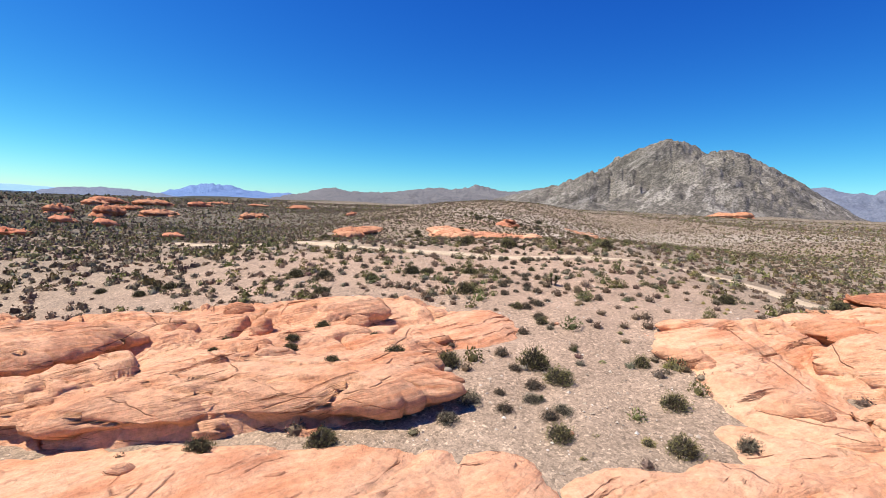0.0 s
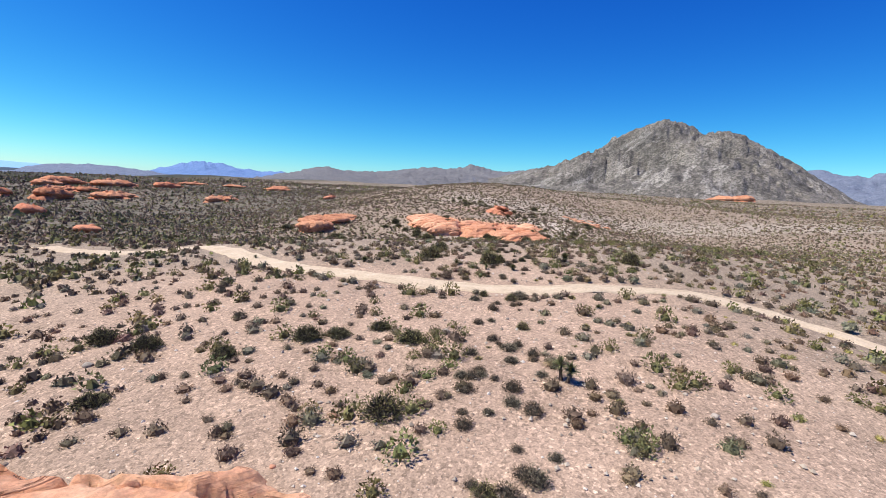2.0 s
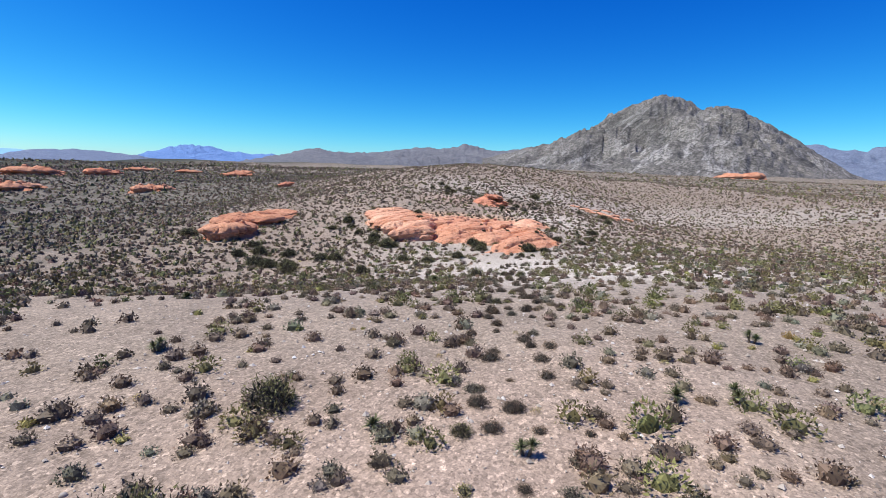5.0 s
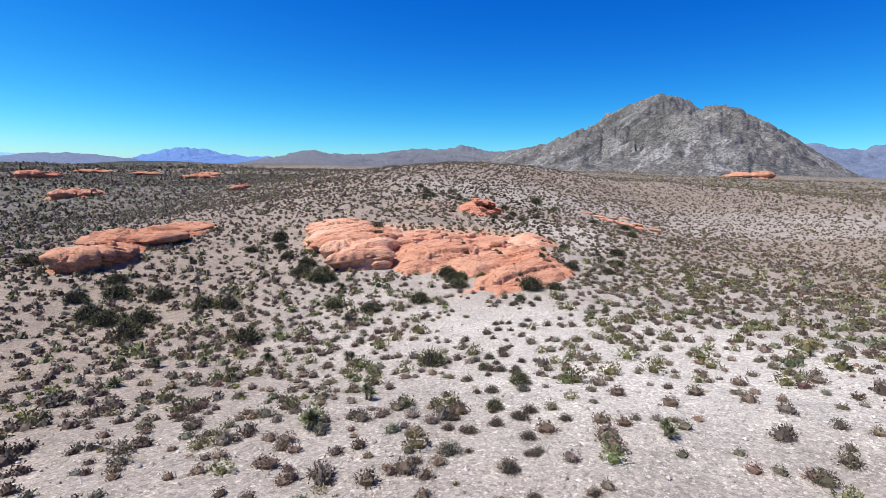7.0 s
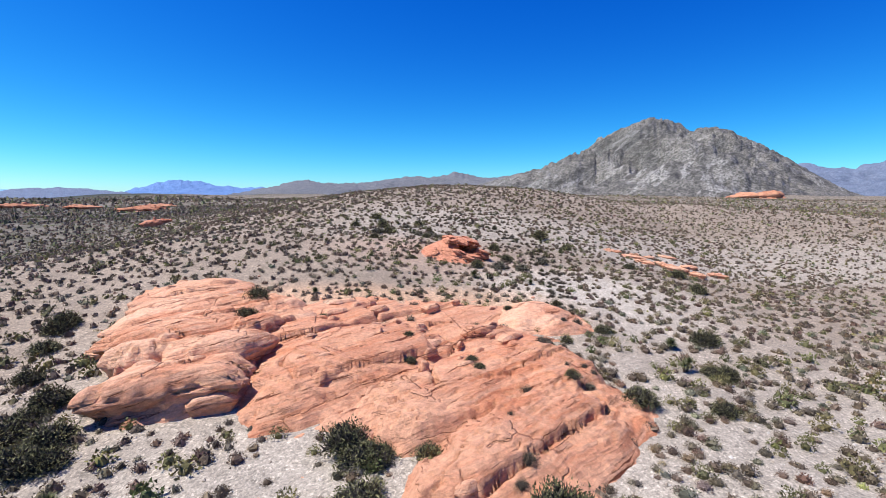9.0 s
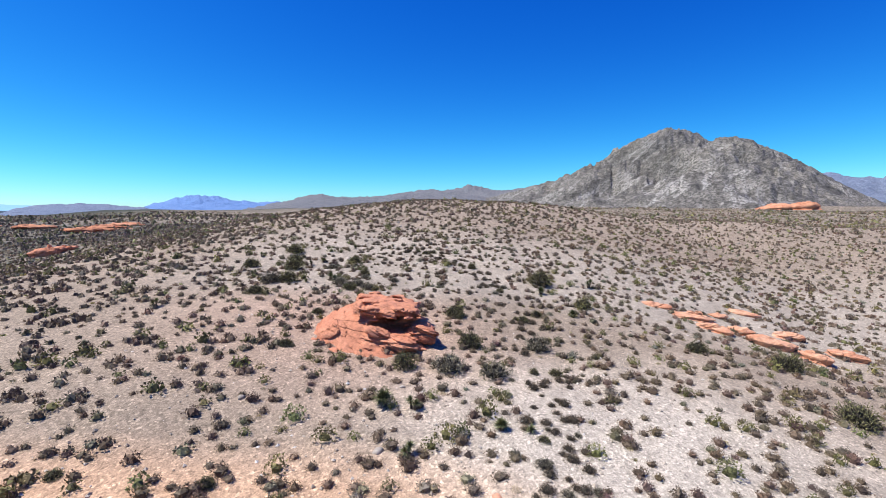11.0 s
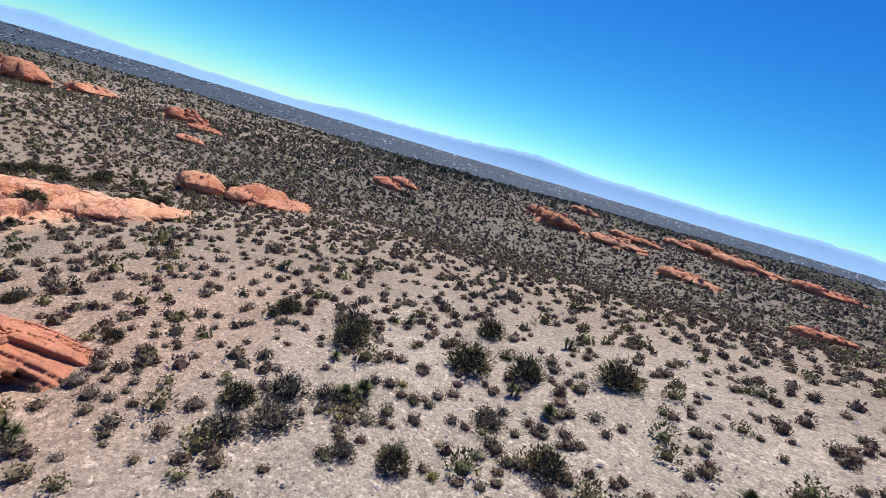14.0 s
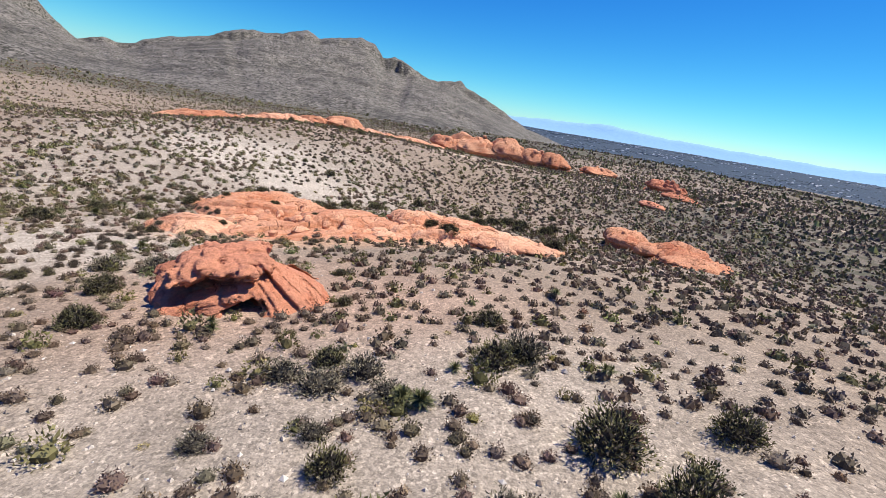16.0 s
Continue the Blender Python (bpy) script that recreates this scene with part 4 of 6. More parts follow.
# other outcrops round about
FAR_ROCKS = [
    ("low orange outcrop with a ledge, among grey scrub", [(-17.3, 122.5, 3.1, 2, 36, 2.8, 2.5), (-17.8, 129.7, 4.3, 2.8, 32, 2.3, 2.5), (-16, 134.1, 3.6, 2.3, 28, 1.2, 2.5)], 0.26, EMBER_ROCK),
    ("pink broken sandstone ledges on the scrub slope", [(39.2, 158.6, 0.8, 0.5, -23, 0.4, 2.5), (40.9, 157.0, 1.2, 0.6, -10, 0.45, 2.5), (41.6, 154.9, 0.9, 0.6, -45, 0.4, 2.5), (43.4, 155.4, 0.7, 0.4, -25, 0.35, 2.5), (44.1, 153.5, 1.1, 0.6, -27, 0.45, 2.5), (45.6, 151.8, 0.8, 0.5, -60, 0.4, 2.5), (48.5, 153, 0.9, 0.6, -31, 0.4, 2.5), (46.6, 155.6, 0.7, 0.5, 0, 0.35, 2.5), (46.4, 159.9, 0.8, 0.5, -26, 0.35, 2.5), (43.6, 158.2, 0.6, 0.4, 20, 0.35, 2.5)], 0.12, SAND_ROCK),
    ("rounded red outcrop in dark scrub", [(-71.7, 122.7, 2.8, 1.8, -72, 2.3, 2.5), (-81.6, 122.8, 2.8, 1.8, -73, 2.5, 2.5)], 0.36, RED_ROCK),
    ("long stack of red sandstone ledges", [(-98.4, 160, 5, 3.2, 88, 4.5, 2.5), (-108.5, 154.1, 3.6, 2.3, -89, 3.2, 2.5), (-159.9, 166.9, 4.4, 2.9, 86, 3.6, 2.5)], 0.44, EMBER_ROCK),
    ("broken red ledges in dark scrub", [(-91.7, 174.1, 5.6, 3.6, 81, 2.6, 2.5), (-109.8, 178.6, 4.6, 3, 80, 2, 2.5), (-106.1, 182.3, 3.6, 2.3, 79, 1.9, 2.5)], 0.36, EMBER_ROCK),
    ("small flat orange outcrop among shrubs", [(-65.6, 183.5, 3.2, 2.1, 73, 2.5, 2.5), (-62.4, 186.1, 2.7, 1.8, 71, 1.8, 2.5)], 0.3, EMBER_ROCK),
    ("small red ledge by the slope", [(-31.1, 189, 1.6, 1.1, 61, 1.5, 2.5), (-31.3, 191.4, 1.8, 1.2, 59, 1, 2.5)], 0.2, RED_ROCK),
    ("line of red domes on the plain", [(-129, 195, 4.2, 2.7, 76, 2.7, 2.5), (-129.7, 203.2, 6.3, 4.1, 73, 4.2, 2.5), (-113.9, 208, 6.7, 4.4, 70, 3.5, 2.5), (-114.6, 215.8, 2.9, 1.9, 67, 1.8, 2.5)], 0.42, EMBER_ROCK),
    ("low dark red dome on the plain", [(-102.9, 221.6, 4.5, 2.9, 63, 2.9, 2.5), (-104.6, 228.6, 3.3, 2.1, 61, 2, 2.5)], 0.42, RED_ROCK),
    ("scattered red ledges on the far plain", [(-112.7, 258, 4.9, 3.2, 54, 2.1, 2.5), (-111.7, 263.1, 3.9, 2.5, 52, 1.8, 2.5), (-92.7, 257.6, 4.3, 2.8, 50, 1.6, 2.5)], 0.45, EMBER_ROCK),
    ("low red rim along the plain", [(-67.4, 245.4, 4.8, 3.1, 47, 1.7, 2.5), (-71.2, 257.5, 4.3, 2.8, 44, 1.6, 2.5), (-75.8, 271.3, 4.5, 2.9, 42, 1.6, 2.5)], 0.48, EMBER_ROCK),
    ("stacked red outcrop beside the far track", [(-64.6, 74.5, 4.4, 2.9, -43, 3.7, 2.5), (-58.5, 85.2, 3.3, 2.1, -44, 1.7, 2.5), (-41.8, 97.2, 2, 1.3, -42, 1.2, 2.5)], 0.36, RED_ROCK),
    ("long red fin under the twin peak", [(251, 457, 10, 6, -30, 7, 2.4), (263, 451, 10, 6, -32, 9, 2.4)], 1.2, EMBER_ROCK),
]
for k, (label, lobes, step, mat) in enumerate(FAR_ROCKS):
    lobes = [(x, y, rx * 1.1, ry * 1.1, t, h * 0.62, b) for x, y, rx, ry, t, h, b in lobes]
    outcrop("rock_outcrop", label, lobes, step, mat, 300 + 7 * k, bed=0.9, dip=(0.12, 0.10), pillow=3.0, crack=1.0, turn=20, group="sandstone outcrops", sub=9, sheet=0.55, small=0.6)

# the ridge of domes behind the start
outcrop("rock_ridge", "long ridge of red and orange sandstone domes", [
    (43.1, 52, 3.9, 3.1, 8, 1.1, 2.4), (38.7, 50, 7.3, 5, 8, 1.4, 2.4), (13.3, 8, 4.8, 3.9, 8, 1.8, 2.4), (4.2, 6, 6, 4.8, 8, 3.1, 2.4), (-24.1, 31, 6, 4.8, 8, 4.3, 2.4), (-32.1, 32, 7.7, 5, 8, 5.4, 2.4), (-41.5, 34, 5.7, 4.6, 8, 5.8, 2.4), (-48.2, 38, 4.6, 3.6, 8, 4.3, 2.4), (-52.7, 42, 4.5, 3.6, 8, 3.9, 2.4), (-69.1, 40, 5.7, 4.5, 8, 1.7, 2.4)], 0.55, EMBER_ROCK, 401, bed=1.6, dip=(0.05, 0.10), pillow=6.0, crack=1.1, turn=5, sub=8, sheet=0.3, small=0.75)


# ---------------------------------------------------------------- the hollow boulder


def lump(size, seed, squash=2.6, beds=0.22, lean=0.5):
    """A bedded block of rock about its own middle."""
    bm = bmesh.new()
    bmesh.ops.create_icosphere(bm, subdivisions=5, radius=1.0)
    co = np.array([v.co[:] for v in bm.verts])
    nrm = co.copy()
    r = (np.abs(co) ** squash).sum(1) ** (-1 / squash)
    co = co * r[:, None] * np.array(size) / 2
    co += nrm * (0.10 * min(size)) * (fbm(co[:, 0] / 1.1 + co[:, 2] * 0.4, co[:, 1] / 1.1 + co[:, 2] * 0.7, 4, seed))[:, None]
    ph = (co[:, 2] + lean * co[:, 0] * 0.5 + 0.12 * fbm(co[:, 0], co[:, 1], 3, seed + 2)) / beds
    fr = ph - np.floor(ph)
    which = hashed(np.floor(ph), np.floor(ph) * 0, seed + 3)
    out = (smooth(0.0, 0.18, fr) - smooth(0.82, 1.0, fr)) * 0.03 * (0.3 + which)
    flat = nrm * np.array([1, 1, 0.15])
    co += flat * out[:, None]
    co += nrm * 0.03 * fbm(co[:, 0] * 3 + co[:, 2] * 2, co[:, 1] * 3 - co[:, 2], 3, seed + 5)[:, None]
    for v, c in zip(bm.verts, co):
        v.co = c
    for f in bm.faces:
        f.smooth = True
    me = bpy.data.meshes.new("lump")
    bm.to_mesh(me)
    bm.free()
    return me


def solid_mesh(name, d, origin, step):
    """The skin of a solid: d is its depth below the surface on a lattice, positive inside."""
    inside = d > 0
    shape = np.array(d.shape) - 1
    total, count = np.zeros((*shape, 3)), np.zeros(shape)
    corners = [(i, j, k) for i in (0, 1) for j in (0, 1) for k in (0, 1)]

    def at(a, c):
        return a[c[0]:c[0] + shape[0], c[1]:c[1] + shape[1], c[2]:c[2] + shape[2]]

    for c in corners:
        for axis in range(3):
            if c[axis]:
                continue
            e = tuple(v + (k == axis) for k, v in enumerate(c))
            da, db = at(d, c), at(d, e)
            cross = at(inside, c) != at(inside, e)
            f = np.where(cross, da / np.where(cross, da - db, 1), 0)
            p = np.zeros((*shape, 3)) + np.array(c, float)
            p[..., axis] += f
            total += p * cross[..., None]
            count += cross
    used = count > 0
    number = np.full(shape, -1)
    number[used] = np.arange(used.sum())
    cell = np.stack(np.nonzero(used), -1)
    verts = np.array(origin) + step * (cell + total[used] / count[used][:, None])
    faces = []
    for axis in range(3):
        lo, hi = [slice(1, -1)] * 3, [slice(1, -1)] * 3
        lo[axis], hi[axis] = slice(0, -1), slice(1, None)
        a, b = inside[tuple(lo)], inside[tuple(hi)]
        i = np.stack(np.nonzero(a != b), -1)
        out = a[a != b]
        for k in range(3):
            if k != axis:
                i[:, k] += 1
        u, v = [k for k in range(3) if k != axis]
        quad = []
        for du, dv in ((-1, -1), (0, -1), (0, 0), (-1, 0)):
            j = i.copy()
            j[:, u] += du
            j[:, v] += dv
            quad.append(number[j[:, 0], j[:, 1], j[:, 2]])
        quad = np.stack(quad, -1)
        flip = out if axis != 1 else ~out
        faces.append(np.where(flip[:, None], quad, quad[:, ::-1]))
    return mesh_from(name, verts, np.concatenate(faces))


BOULDER_X, BOULDER_Y = 20.2, 148.3


def boulder_body():
    """A leaning wedge of thin beds under a craggy cap, hollowed out along its bedding from both sides."""
    step = 0.07
    lo, hi = (-4.0, -4.2, -1.2), (3.4, 3.6, 2.7)
    X, Y, Z = np.meshgrid(*(np.arange(a, b, step) for a, b in zip(lo, hi)), indexing="ij")
    G = (land(BOULDER_X + X[..., 0], BOULDER_Y + Y[..., 0]) - land(BOULDER_X, BOULDER_Y))[..., None]
    # the wedge
    dx, dy = X - 0.35, Y - 0.35
    az = np.arctan2(dy, -dx)
    reach = 3.35 + 0.35 * np.cos(az) - 0.75 * smooth(0.5, 1.7, az) - 0.55 * smooth(-2.2, -3.0, az) - 0.55 * smooth(2.2, 3.0, az) + 0.3 * fbm(X / 1.2, Y / 1.2, 3, 801)
    r = np.hypot(dx, dy) / reach
    wedge = 0.75 * (G * np.clip(r, 0, 1) + 2.0 * (1 - r) + 0.50 * np.sin(np.pi * np.clip(r, 0, 1)) - Z)
    # the cap, dipping towards the open side
    t = radians(14)
    cx, cz = (X - 0.75) * math.cos(t) - (Z - 1.85) * math.sin(t), (X - 0.75) * math.sin(t) + (Z - 1.85) * math.cos(t)
    ragged = fbm(X / 0.9 + Z * 0.5, Y / 0.9 - Z * 0.6, 4, 811, 0.6)
    q = (np.abs(cx / 1.6) ** 2.8 + np.abs((Y - 0.15) / 1.75) ** 2.8 + np.abs(cz / 0.52) ** 2.8) ** (1 / 2.8)
    cap = (1 - q) * 0.8 + 0.26 * ragged
    # the foot on the open side
    foot = (1 - (np.abs((X - 2.0) / 0.95) ** 2.5 + np.abs((Y - 0.2) / 1.9) ** 2.5 + np.abs((Z + 0.1) / 0.85) ** 2.5) ** 0.4) * 0.7
    d = np.maximum(np.maximum(wedge, cap), foot)
    # hollows that follow the beds: one in front, two behind with a slab between

    def hollow(x, y, z, a, b, h, dip):
        c, s_ = math.cos(radians(dip)), math.sin(radians(dip))
        u, w = (X - x) * c - (Z - z) * s_, (X - x) * s_ + (Z - z) * c
        k = ((u / a) ** 2 + ((Y - y) / b) ** 2 + (w / h) ** 2) ** 0.5
        return (k - 1) * min(a, b, h) + 0.10 * ragged

    for one in ((1.25, -1.95, 0.92, 1.3, 2.1, 0.62, 12), (1.25, 2.3, 1.18, 1.75, 2.0, 0.48, 24), (-0.10, 2.4, 0.72, 0.85, 1.9, 0.55, 22), (1.85, 2.3, 0.65, 0.7, 1.6, 0.55, 5)):
        d = np.minimum(d, hollow(*one))
    # broken faces
    f1, f2, who = worley(X / 0.75 + Y * 0.5 + 5, Z / 0.34 + Y / 0.8 - X * 0.3, 821)
    d = d + 0.32 * (who - 0.5) * smooth(0.0, 0.2, f2 - f1) * smooth(-0.5, 0.4, X + 0.6 * (Z - 1))
    d = d + 0.07 * ragged + 0.03 * fbm(X / 0.3 + Z, Y / 0.3 - Z, 3, 815)
    # thin beds, curved on the flank and flat in the cap
    flank = smooth(0.1, -0.7, X + 0.25 * (Z - 1))
    bend = 0.16 * fbm(X / 1.4, Y / 1.4, 3, 805)
    sweep = 0.45 * Z + 0.70 * np.hypot(X - 1.6, Y - 2.6) + bend
    level = Z + 0.30 * X + 0.10 * Y + bend
    for lean, weight in ((sweep, 1.7 * flank), (level, 1.2 * (1 - flank))):
        for beds, amp in ((0.46, 0.20), (0.21, 0.26), (0.11, 0.20)):
            ph = lean / beds
            fr = ph - np.floor(ph)
            which = hashed(np.floor(ph), np.floor(ph) * 0, 807)
            some = smooth(-0.3, 0.2, fbm(X / 1.1 + which * 5, Y / 1.1 + Z * 0.4, 2, 809))
            d = d + weight * some * beds * amp * ((which - 0.5) + (smooth(0.0, 0.25, fr) - fr) - 1.1 * np.exp(-(((fr - 0.06) / 0.10) ** 2)) * smooth(0.3, 0.5, which))
    for axis in range(3):
        edge = [slice(None)] * 3
        for k in (0, -1):
            edge[axis] = k
            d[tuple(edge)] = -0.05
    return solid_mesh("body", d, lo, step)


def craggy(size, seed, arch=0.0, beds=0.16, squash=3.4):
    """A broken, thinly bedded block about its own middle; arch hollows its underside."""
    me = lump(size, seed, squash, beds * 1.6, 0.3)
    n = len(me.vertices)
    co = np.empty(n * 3)
    me.vertices.foreach_get("co", co)
    co = co.reshape(-1, 3)
    d = co / (np.linalg.norm(co, axis=1)[:, None] + 1e-9)
    f1, f2, who = worley(co[:, 0] * 0.9 + co[:, 1] * 0.35 + seed, co[:, 2] * 2.8 + co[:, 1] * 1.5 - co[:, 0] * 0.3, seed)
    co = co + d * (0.30 * min(size) * (who - 0.5) * smooth(0.0, 0.2, f2 - f1))[:, None]
    ridge = 1 - 2.4 * np.abs(fbm(co[:, 0] * 0.9 + co[:, 2], co[:, 1] * 1.5 + co[:, 0] * 0.5, 4, seed + 6, 0.6))
    co = co + d * (0.17 * min(1.0, min(size)) * ridge)[:, None]
    ph = (co[:, 2] + 0.12 * co[:, 0] + 0.06 * fbm(co[:, 0], co[:, 1], 3, seed)) / beds
    fr = ph - np.floor(ph)
    which = hashed(np.floor(ph), np.floor(ph) * 0, seed + 2)
    co = co + d * np.array([1, 1, 0.1]) * (0.26 * (which - 0.5) + 0.10 * (smooth(0, 0.2, fr) - fr))[:, None]
    co = co + d * (0.07 * fbm(co[:, 0] * 2.2 + co[:, 2] * 3, co[:, 1] * 2.2 - co[:, 2], 4, seed + 4))[:, None]
    if arch:
        u = np.hypot(co[:, 0] / (size[0] * 0.5), co[:, 1] / (size[1] * 0.5))
        co[:, 2] += arch * smooth(0.0, -0.3 * size[2], co[:, 2]) * np.clip(1 - u * u, 0, 1)
    me.vertices.foreach_set("co", co.ravel())
    me.update()
    return me


boulder = new("hollow_boulder")
tagged(boulder, "dark red layered sandstone boulder with a deep shaded hollow", "boulder")
boulder.location = (BOULDER_X, BOULDER_Y, float(land(BOULDER_X, BOULDER_Y)) - 0.08)
boulder.scale = (0.96, 0.98, 0.70)
part("body", boulder_body(), RED_ROCK, boulder, "wedge of thin curved beds under a craggy cap")
for nm, label, me, at, tilt in (
        ("front_block", "tilted block before the hollow", craggy((1.5, 1.1, 0.75), 827), (1.55, -2.15, -0.05), (-10, 8, -18)),
        ("side_block", "smooth block beside the hollow", craggy((1.1, 1.3, 0.9), 823), (2.55, -1.0, 0.25), (-6, 24, 12)),
        ("middle_slab", "tilted slab between the two hollows", craggy((2.1, 1.3, 0.34), 833), (0.85, 1.65, 0.80), (-10, 24, 4)),
        ("back_block", "bedded block at the foot of the hollow", craggy((1.5, 0.9, 0.6), 826), (2.0, 2.2, 0.05), (0, 8, 10)),
        ("fallen_slab", "broken slab lying in the hollow", craggy((1.1, 0.5, 0.45), 831), (0.55, -2.1, 0.72), (14, 34, 14))):
    part(nm, me, RED_ROCK, boulder, label).matrix_local = pose(*at, *tilt)
for k, (x, y, z, size) in enumerate(((-0.35, 2.35, 0.40, 0.36), (-0.75, 2.4, 0.46, 0.28))):
    part("rubble", craggy((size, size * 0.9, size * 0.8), 841 + k), SAND_ROCK, boulder, "pale fallen stone").matrix_local = pose(x, y, z, 0, 10, 30 * k)
ROCK_AREAS.append((20.0, 148.1, 3.2, 3.2, 10))

# ---------------------------------------------------------------- plants


def bare(x, y, grow=1.0):
    """How much bare rock lies there: 1 in its middle, 0 past its edge."""
    r = np.zeros(np.shape(x))
    for cx, cy, rx, ry, turn in ROCK_AREAS:
        c, s = math.cos(radians(turn)), math.sin(radians(turn))
        u, v = ((x - cx) * c + (y - cy) * s) / (rx * grow), (-(x - cx) * s + (y - cy) * c) / (ry * grow)
        r = np.maximum(r, np.clip(1.35 - (u * u + v * v) * 0.95, 0, 1))
    return r


LINE = np.array([eye[:2] for _, eye, _, _ in PATH])


def from_line(x, y):
    """Distance to the line of flight."""
    d = np.full(np.shape(x), 1e9)
    for a, b in zip(LINE[:-1], LINE[1:]):
        ab = b - a
        u = np.clip(((x - a[0]) * ab[0] + (y - a[1]) * ab[1]) / (ab @ ab + 1e-9), 0, 1)
        d = np.minimum(d, np.hypot(x - a[0] - u * ab[0], y - a[1] - u * ab[1]))
    return d


def blades(rng, n, spread, length, width, up=0.5, low=0.0, crown=1.0, flat=1.0):
    """Single leaves or twig tips as narrow triangles over a dome of unit radius. Returns points (n, 3, 3)."""
    a = rng.uniform(0, 2 * np.pi, n)
    cz = rng.uniform(low, 1, n)
    r = np.sqrt(np.maximum(1 - cz**2, 0))
    d = np.stack([np.cos(a) * r, np.sin(a) * r, cz * flat], -1)
    root = d * (spread * rng.uniform(0.35, 1.0, n) ** 0.45)[:, None]
    root *= (1 + 0.11 * np.sin(3 * a + rng.uniform(0, 6)) + 0.09 * np.sin(5 * a + 5 * cz + rng.uniform(0, 6)) + 0.06 * np.sin(9 * a - 8 * cz + rng.uniform(0, 6)))[:, None]
    root[:, 2] += 0.06
    way = d * 0.75 + rng.normal(0, 0.55, (n, 3))
    way[:, 2] += up
    way /= np.linalg.norm(way, axis=1)[:, None]
    side = np.cross(way, rng.normal(0, 1, (n, 3)))
    side /= np.linalg.norm(side, axis=1)[:, None] + 1e-9
    ln = length * rng.uniform(0.6, 1.3, n)
    w = width * rng.uniform(0.6, 1.4, n)
    tip = root + way * ln[:, None]
    tip[:, 2] = np.maximum(tip[:, 2], 0.02)
    return np.stack([root - side * (w / 2)[:, None], root + side * (w / 2)[:, None], tip], 1)


def stems(rng, n, reach, width):
    """Bare stems fanning from the root, as thin three-sided spikes."""
    a = rng.uniform(0, 2 * np.pi, n)
    e = rng.uniform(0.35, 1.3, n)
    tip = np.stack([np.cos(a) * np.cos(e), np.sin(a) * np.cos(e), np.sin(e)], -1) * (reach * rng.uniform(0.7, 1.1, n))[:, None]
    root = np.stack([np.cos(a), np.sin(a), a * 0], -1) * 0.05
    out = []
    for k in range(3):
        b0, b1 = a + 2.1 * k, a + 2.1 * (k + 1)
        o0 = np.stack([np.cos(b0), np.sin(b0), b0 * 0], -1) * width
        o1 = np.stack([np.cos(b1), np.sin(b1), b1 * 0], -1) * width
        out.append(np.stack([root + o0, root + o1, tip], 1))
    return np.concatenate(out)


# name: colour, radius range, leaves (count, length, width, up, lowest), flattening
KINDS = {
    "blackbrush": ((0.166, 0.122, 0.081), (0.27, 0.54), (640, 0.12, 0.058, 0.14, -0.15), 0.95),
    "brown_bush": ((0.215, 0.150, 0.093), (0.22, 0.46), (560, 0.15, 0.050, 0.25, -0.15), 0.92),
    "grey_bush": ((0.205, 0.181, 0.122), (0.26, 0.58), (640, 0.13, 0.052, 0.20, -0.15), 0.85),
    "creosote_bush": ((0.171, 0.157, 0.062), (0.40, 0.80), (1150, 0.11, 0.036, 0.30, -0.10), 1.08),
    "snakeweed": ((0.29, 0.26, 0.085), (0.18, 0.34), (480, 0.14, 0.048, 0.30, -0.05), 0.9),
    "dark_shrub": ((0.143, 0.133, 0.059), (0.6, 1.2), (1350, 0.09, 0.048, 0.12, -0.2), 0.82),
    "grass_clump": ((0.42, 0.34, 0.17), (0.14, 0.28), (180, 0.7, 0.030, 1.3, 0.2), 0.7),
}


def ball(subdivisions):
    bm = bmesh.new()
    bmesh.ops.create_icosphere(bm, subdivisions=subdivisions, radius=1.0)
    t = np.array([[v.co[:] for v in f.verts] for f in bm.faces])
    bm.free()
    return t


ring = [(math.cos(2 * math.pi * k / 6), math.sin(2 * math.pi * k / 6), 0.0) for k in range(6)]
crown = [(0.62 * math.cos(2 * math.pi * (k + 0.5) / 3), 0.62 * math.sin(2 * math.pi * (k + 0.5) / 3), 0.85) for k in range(3)]
OCTA = np.array([[ring[k], ring[(k + 1) % 6], crown[k // 2]] for k in range(6)] + [[ring[(2 * k + 2) % 6], crown[(k + 1) % 3], crown[k]] for k in range(3)] + [crown], float)
CONE = np.array([[ring[k], ring[(k + 2) % 6], (0.1, 0.0, 0.95)] for k in (0, 2, 4)], float)
BALLS = (CONE, OCTA, ball(1), ball(2))


def heart(kind, rng, level):
    """The dense inner twigs of a plant, as a ragged mound."""
    t = BALLS[level].copy()
    p = t.reshape(-1, 3)
    ph = rng.uniform(0, 20, 6)
    k = (0.50 if level > 0 else 0.74) * (1 + 0.22 * np.sin(3.1 * p[:, 0] + ph[0]) * np.cos(2.7 * p[:, 1] + ph[1]) + 0.20 * np.sin(6.3 * p[:, 0] + 4.1 * p[:, 2] + ph[2]) * np.sin(5.9 * p[:, 1] + ph[3]) + 0.14 * np.sin(11 * p[:, 1] + 9 * p[:, 2] + ph[4]) * np.sin(12 * p[:, 0] + ph[5]))
    p *= k[:, None]
    p[:, 2] = np.maximum(p[:, 2] * KINDS[kind][3] * 1.05 + 0.12, -0.05)
    return t[(t[:, :, 2] > -0.04).any(1)]


